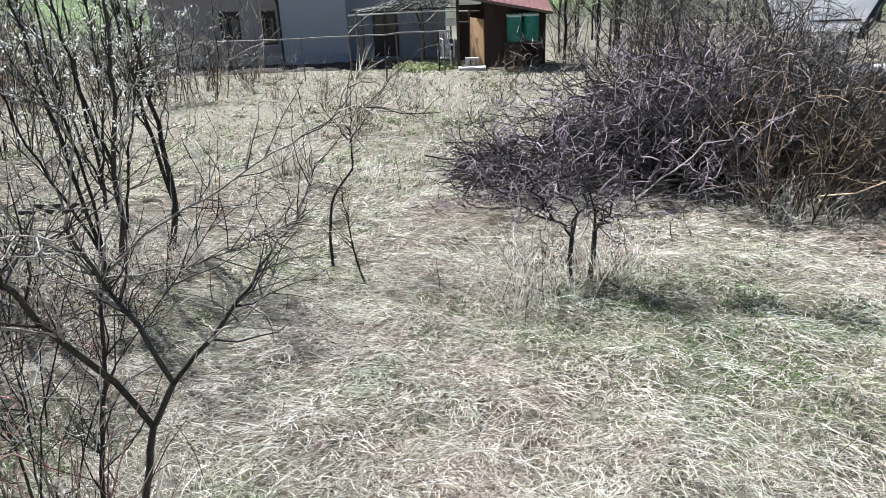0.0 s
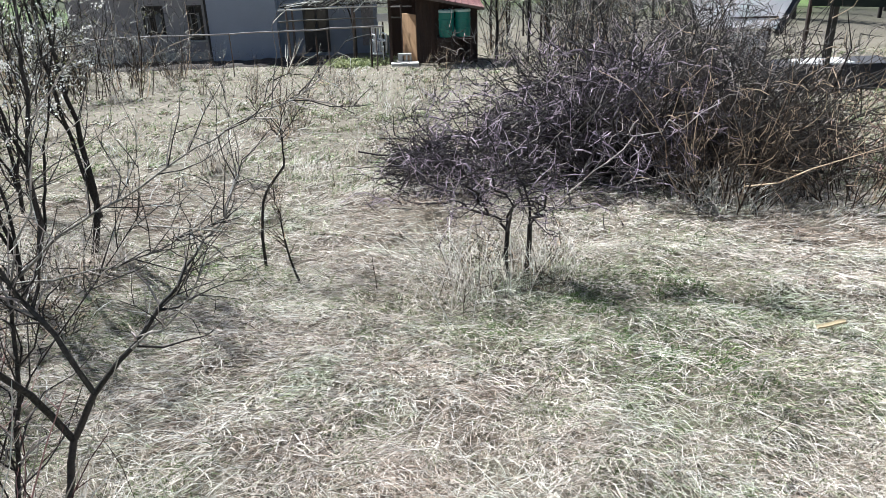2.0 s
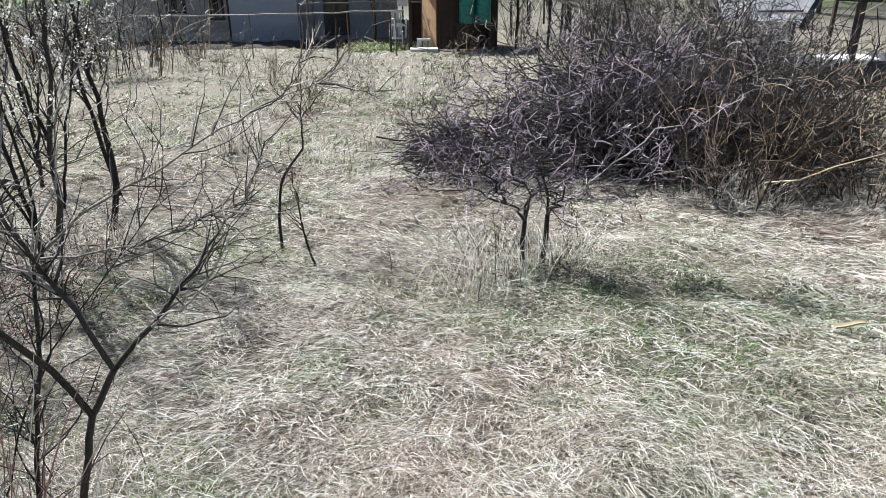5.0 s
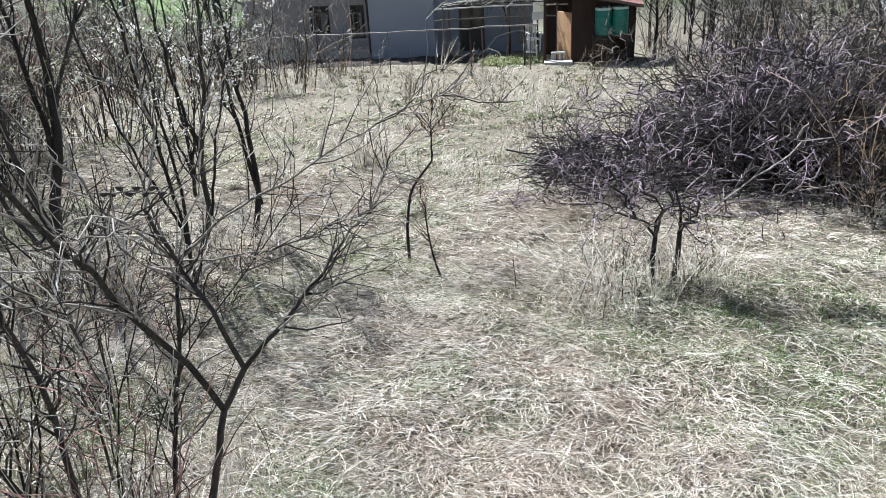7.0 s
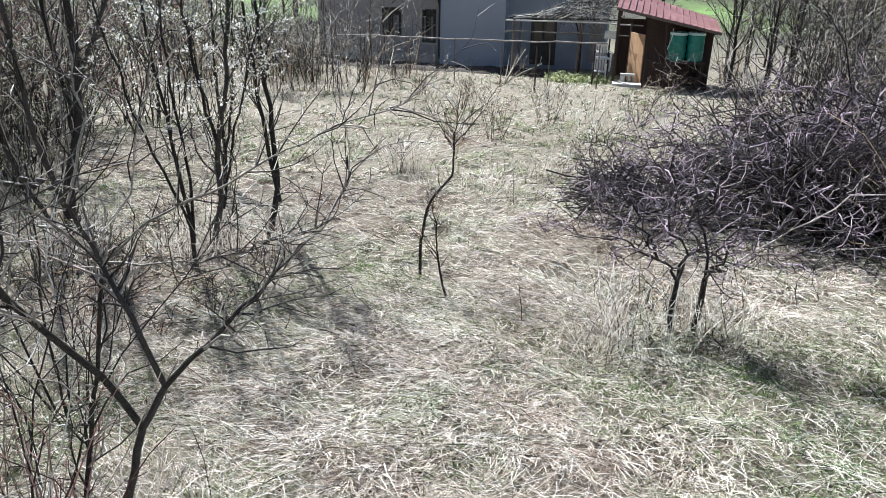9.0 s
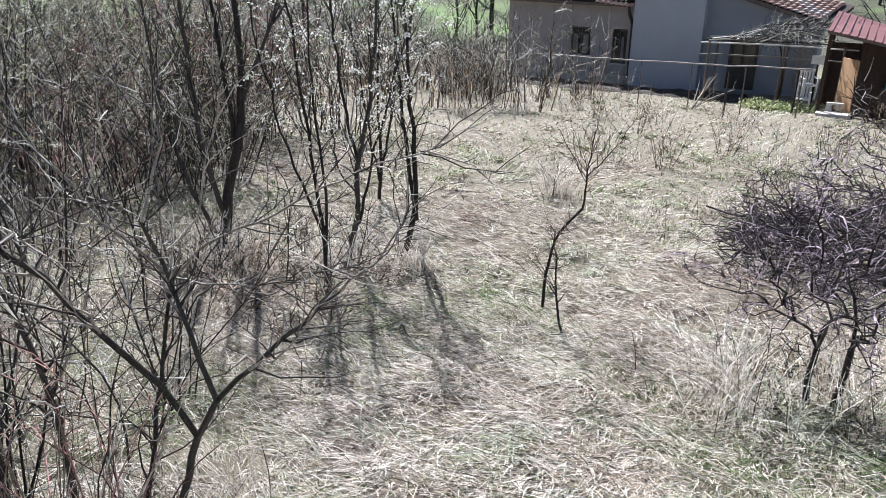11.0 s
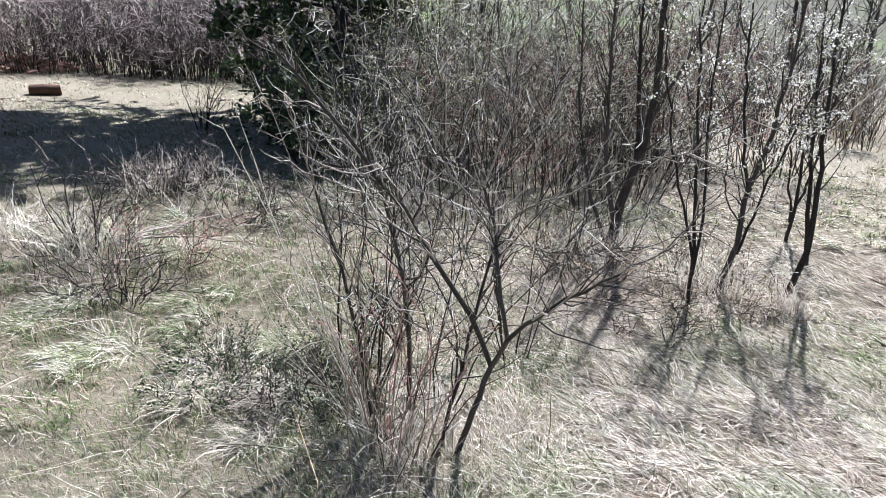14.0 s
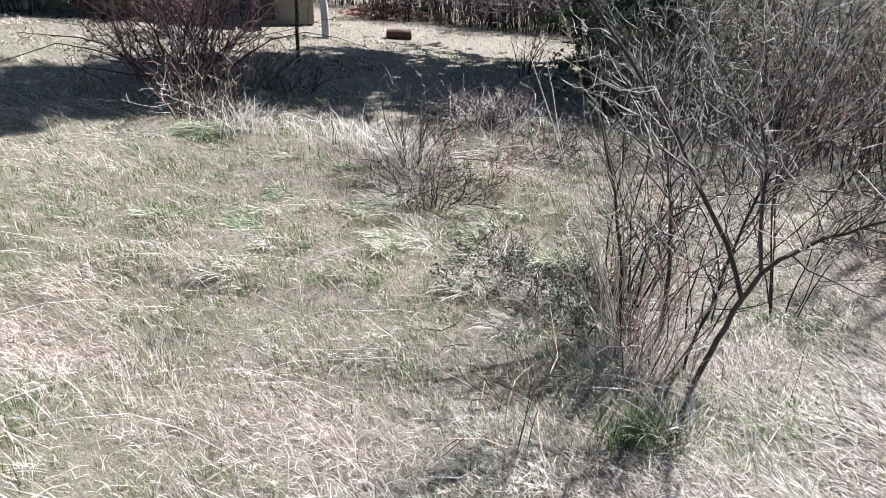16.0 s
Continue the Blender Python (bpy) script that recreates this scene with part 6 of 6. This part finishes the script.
def meadow():
    dry, brown, green, lush = [], [], [], []
    for r0, r1, n_tuss, n_mat, w, ln, mids in RINGS:
        for n, tussock in ((n_tuss, True), (n_mat, False)):
            grow = 1 + 0.35 * min(1.0, r0 / 8)
            x, y, j = sow(n, r0, r1, clump=0.055 * grow if tussock else 0.25, per=46 if tussock else 2)
            lot = greenness(x, y)
            ok = open_ground(x, y)
            isgreen = ok & (lot + rng.normal(0, 0.32, n) > 0.71) & (rng.uniform(0, 1, n) < 0.62)
            # extra brown blades colour in shade on the left flank and below the trees
            shade_brown = 0.55 * np.exp(-((x + 6.2) ** 2 / 7 + (y - 0.9) ** 2 / 3)) + 0.2 / (1 + np.exp((x + 2.8) * 2.5 + np.clip(y - 2.4, -2, 9) * 2))
            shade_brown = shade_brown + 0.25 * np.exp(-((x + 3.5) ** 2 / 1.3 + (y - 4.8) ** 2 / 1.0)) + 0.46 * np.clip((y - 7.5) / 6, 0, 1) + 0.34 * np.exp(-((x + 5.2) ** 2 / 8 + (y + 0.2) ** 2 / 5))
            shade_brown = shade_brown + 0.30 / (1 + np.exp((x + 3.0) * 3 + np.clip(y - 1.6, -2, 9) * 3))
            # low mat blades get a little more brown, as shade between strands
            isbrown = ok & ~isgreen & ((lot + rng.normal(0, 0.35, n) < 0.06) | (rng.uniform(0, 1, n) < shade_brown + (0.0 if tussock else 0.08)))
            isdry = ok & ~isgreen & ~isbrown
            islush = isgreen & (y < 7.5) & (lot + rng.normal(0, 0.12, n) > 1.2)
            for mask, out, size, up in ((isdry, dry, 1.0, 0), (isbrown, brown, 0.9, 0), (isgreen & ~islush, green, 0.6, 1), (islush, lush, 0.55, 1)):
                m = int(mask.sum())
                if not m:
                    continue
                worn = 1 / (1 + np.exp((x[mask] + 0.3) * 3 + np.clip(y[mask] - 1.4, -2, 9) * 3))
                stray = np.where(rng.uniform(0, 1, m) < 0.10 + 0.4 * worn, rng.normal(0, 1.4, m), rng.normal(0, 0.55 if tussock else 0.9, m))
                az = comb(x[mask], y[mask]) + 0.9 * j[mask] + stray
                if up:
                    lean, droop = np.radians(rng.uniform(10, 60, m)), np.radians(rng.uniform(55, 105, m))
                elif tussock:
                    lean = np.radians(rng.uniform(60, 88, m))
                    droop = np.minimum(lean + np.radians(rng.uniform(4, 26 if r0 < 6 else 14, m)), np.radians(102))
                else:
                    lean = np.radians(rng.uniform(76, 93, m))
                    droop = lean + np.radians(rng.uniform(-3, 14, m))
                out.append(blades(x[mask], y[mask], az, lean, droop, rng.uniform(*ln, m) * size * (1 - 0.5 * worn), w * rng.uniform(0.6, 1.4, m) * (1.1 if tussock else 0.85) * (1 - 0.3 * worn), mids))
    # growth round and behind the walk
    for n, r0, r1, a0, a1, w in ((9000, 0.0, 1.0, 0, 360, 0.004), (26000, 1.0, 6, 142, 312, 0.009), (16000, 6, 12, 142, 312, 0.018)):
        x, y, j = sow(n, r0, r1, a0, a1, 0.16, 10)
        lean = np.radians(rng.uniform(55, 90, n))
        dry.append(blades(x, y, comb(x, y) + j + rng.normal(0, 0.5, n), lean, lean + np.radians(rng.uniform(0, 15, n)), rng.uniform(0.2, 0.5, n), w * rng.uniform(0.6, 1.3, n), 1))
    # hummocks: last year's growth fallen outwards over itself
    spots = [(random.uniform(-7.5, -2.2), random.uniform(-1.8, 2.6), random.uniform(0.12, 0.30)) for _ in range(46)]
    spots += [(random.uniform(-5, 4), random.uniform(1.6, 9), random.uniform(0.14, 0.28)) for _ in range(46)]
    mounds = [(-2.45, 1.25, 0.30), (-2.15, 1.0, 0.28), (-2.35, 1.6, 0.26), (-2.9, 1.0, 0.42), (-3.25, 1.45, 0.36), (-2.65, 0.75, 0.30), (-5.6, 0.3, 0.5), (-5.2, 0.95, 0.42), (-6.4, -0.4, 0.4), (-6.2, -2.0, 0.45), (-4.4, 0.1, 0.34), (-3.6, 0.4, 0.36)]
    for x0, y0, r in spots + mounds:
        mound = (x0, y0, r) in mounds
        n = int((2100 if mound else 900) * r)
        out_ = rng.uniform(0, 2 * np.pi, n)
        d = r * 0.45 * np.sqrt(rng.uniform(0, 1, n))
        W = (0.0024 + 0.00055 * math.hypot(x0 - 0.7, y0)) * rng.uniform(0.6, 1.3, n)
        B = (x0 + d * np.cos(out_), y0 + d * np.sin(out_), comb(x0, y0) + rng.normal(0, 1.2 if mound else 0.8, n), np.radians(rng.uniform(35, 84, n)), np.radians(rng.uniform(88, 118, n)), r * rng.uniform(0.4, 1.15, n), W)
        cut = int(n * (random.uniform(0.4, 0.85) if x0 < -3 and y0 < 2.6 else random.uniform(0.1, 0.5)))
        # deep green on some left hummocks colours in the shade of their dark sides
        (lush if x0 < -2.4 and y0 < 2.6 and random.random() < 0.12 else green).append(blades(*[b[:cut] for b in B], 2))
        dry.append(blades(*[b[cut:] for b in B], 2))
    put_grass("dry_grass", "matted pale dead meadow grass", M_STRAW, dry)
    put_grass("brown_grass", "brown dead grass, thickened where shade is coloured in", M_BROWNSTRAW, brown)
    put_grass("green_shoots", "deep green shoots in tufts, also darkening the shaded hummocks", M_SHOOT, lush)
    put_grass("green_grass", "fresh green shoots through dead grass", M_GREEN, green)


meadow()


GREEN_TUFT = (-1.05, 1.53)


def tufts():
    """Taller standing bents in tussocks."""
    S = []
    spots = [(-2.6, 9.9, 0.75, 130, 0.2), (-1.3, 9.4, 0.45, 90, 0.3), (-0.6, 10.5, 0.5, 70, 0.3), (0.4, 4.9, 0.75, 170, 0.35), (1.1, 5.2, 0.6, 150, 0.3), (-1.75, 1.75, 0.55, 110, 0.2), (-3.3, 5.75, 0.5, 220, 0.4), (-2.75, 6.05, 0.4, 90, 0.2), (-4.2, 5.1, 0.6, 220, 0.35), (-5.3, 0.2, 0.55, 260, 0.4), (-6.0, -0.4, 0.5, 220, 0.45), (-7.3, 1.3, 0.5, 300, 0.5), (-6.3, -1.6, 0.5, 220, 0.4), (3.6, 7.2, 0.6, 240, 0.6), (-1.6, 2.3, 0.4, 90, 0.25), (-1.0, 1.65, 0.35, 120, 0.15)]
    spots += [(random.uniform(-8, 3), random.uniform(8, 22), random.uniform(0.3, 0.6), 30, 0.35) for _ in range(46)]
    for x0, y0, h, n, s in spots:
        x, y = x0 + rng.normal(0, s * 0.6, n), y0 + rng.normal(0, s * 0.6, n)
        d = math.hypot(x0 - 0.5, y0)
        S.append(blades(x, y, rng.uniform(0, 6.28, n), np.radians(rng.uniform(4, 35, n)), np.radians(rng.uniform(30, 100, n)), h * rng.uniform(0.6, 1.15, n), (0.003 + 0.0008 * d) * rng.uniform(0.7, 1.3, n), 3))
    # single long stalks across the mat
    n = 2600
    x, y, _ = sow(n, 1.4, 9, clump=0.4, per=2)
    S.append(blades(x, y, comb(x, y) + rng.normal(0, 0.7, n), np.radians(rng.uniform(55, 86, n)), np.radians(rng.uniform(84, 98, n)), rng.uniform(0.5, 1.0, n), np.full(n, 0.0032), 3))
    n = 520
    x, y = GREEN_TUFT[0] + rng.normal(0, 0.09, n), GREEN_TUFT[1] + rng.normal(0, 0.09, n)
    put_grass("green_tuft", "fresh green tuft at the foot of a shrub", M_SHOOT, [blades(x, y, rng.uniform(0, 6.28, n), np.radians(rng.uniform(4, 40, n)), np.radians(rng.uniform(30, 90, n)), rng.uniform(0.12, 0.30, n), np.full(n, 0.0045), 2)])
    put_grass("grass_tussocks", "standing straw-coloured tussocks and long stalks", M_STRAW, S)


tufts()
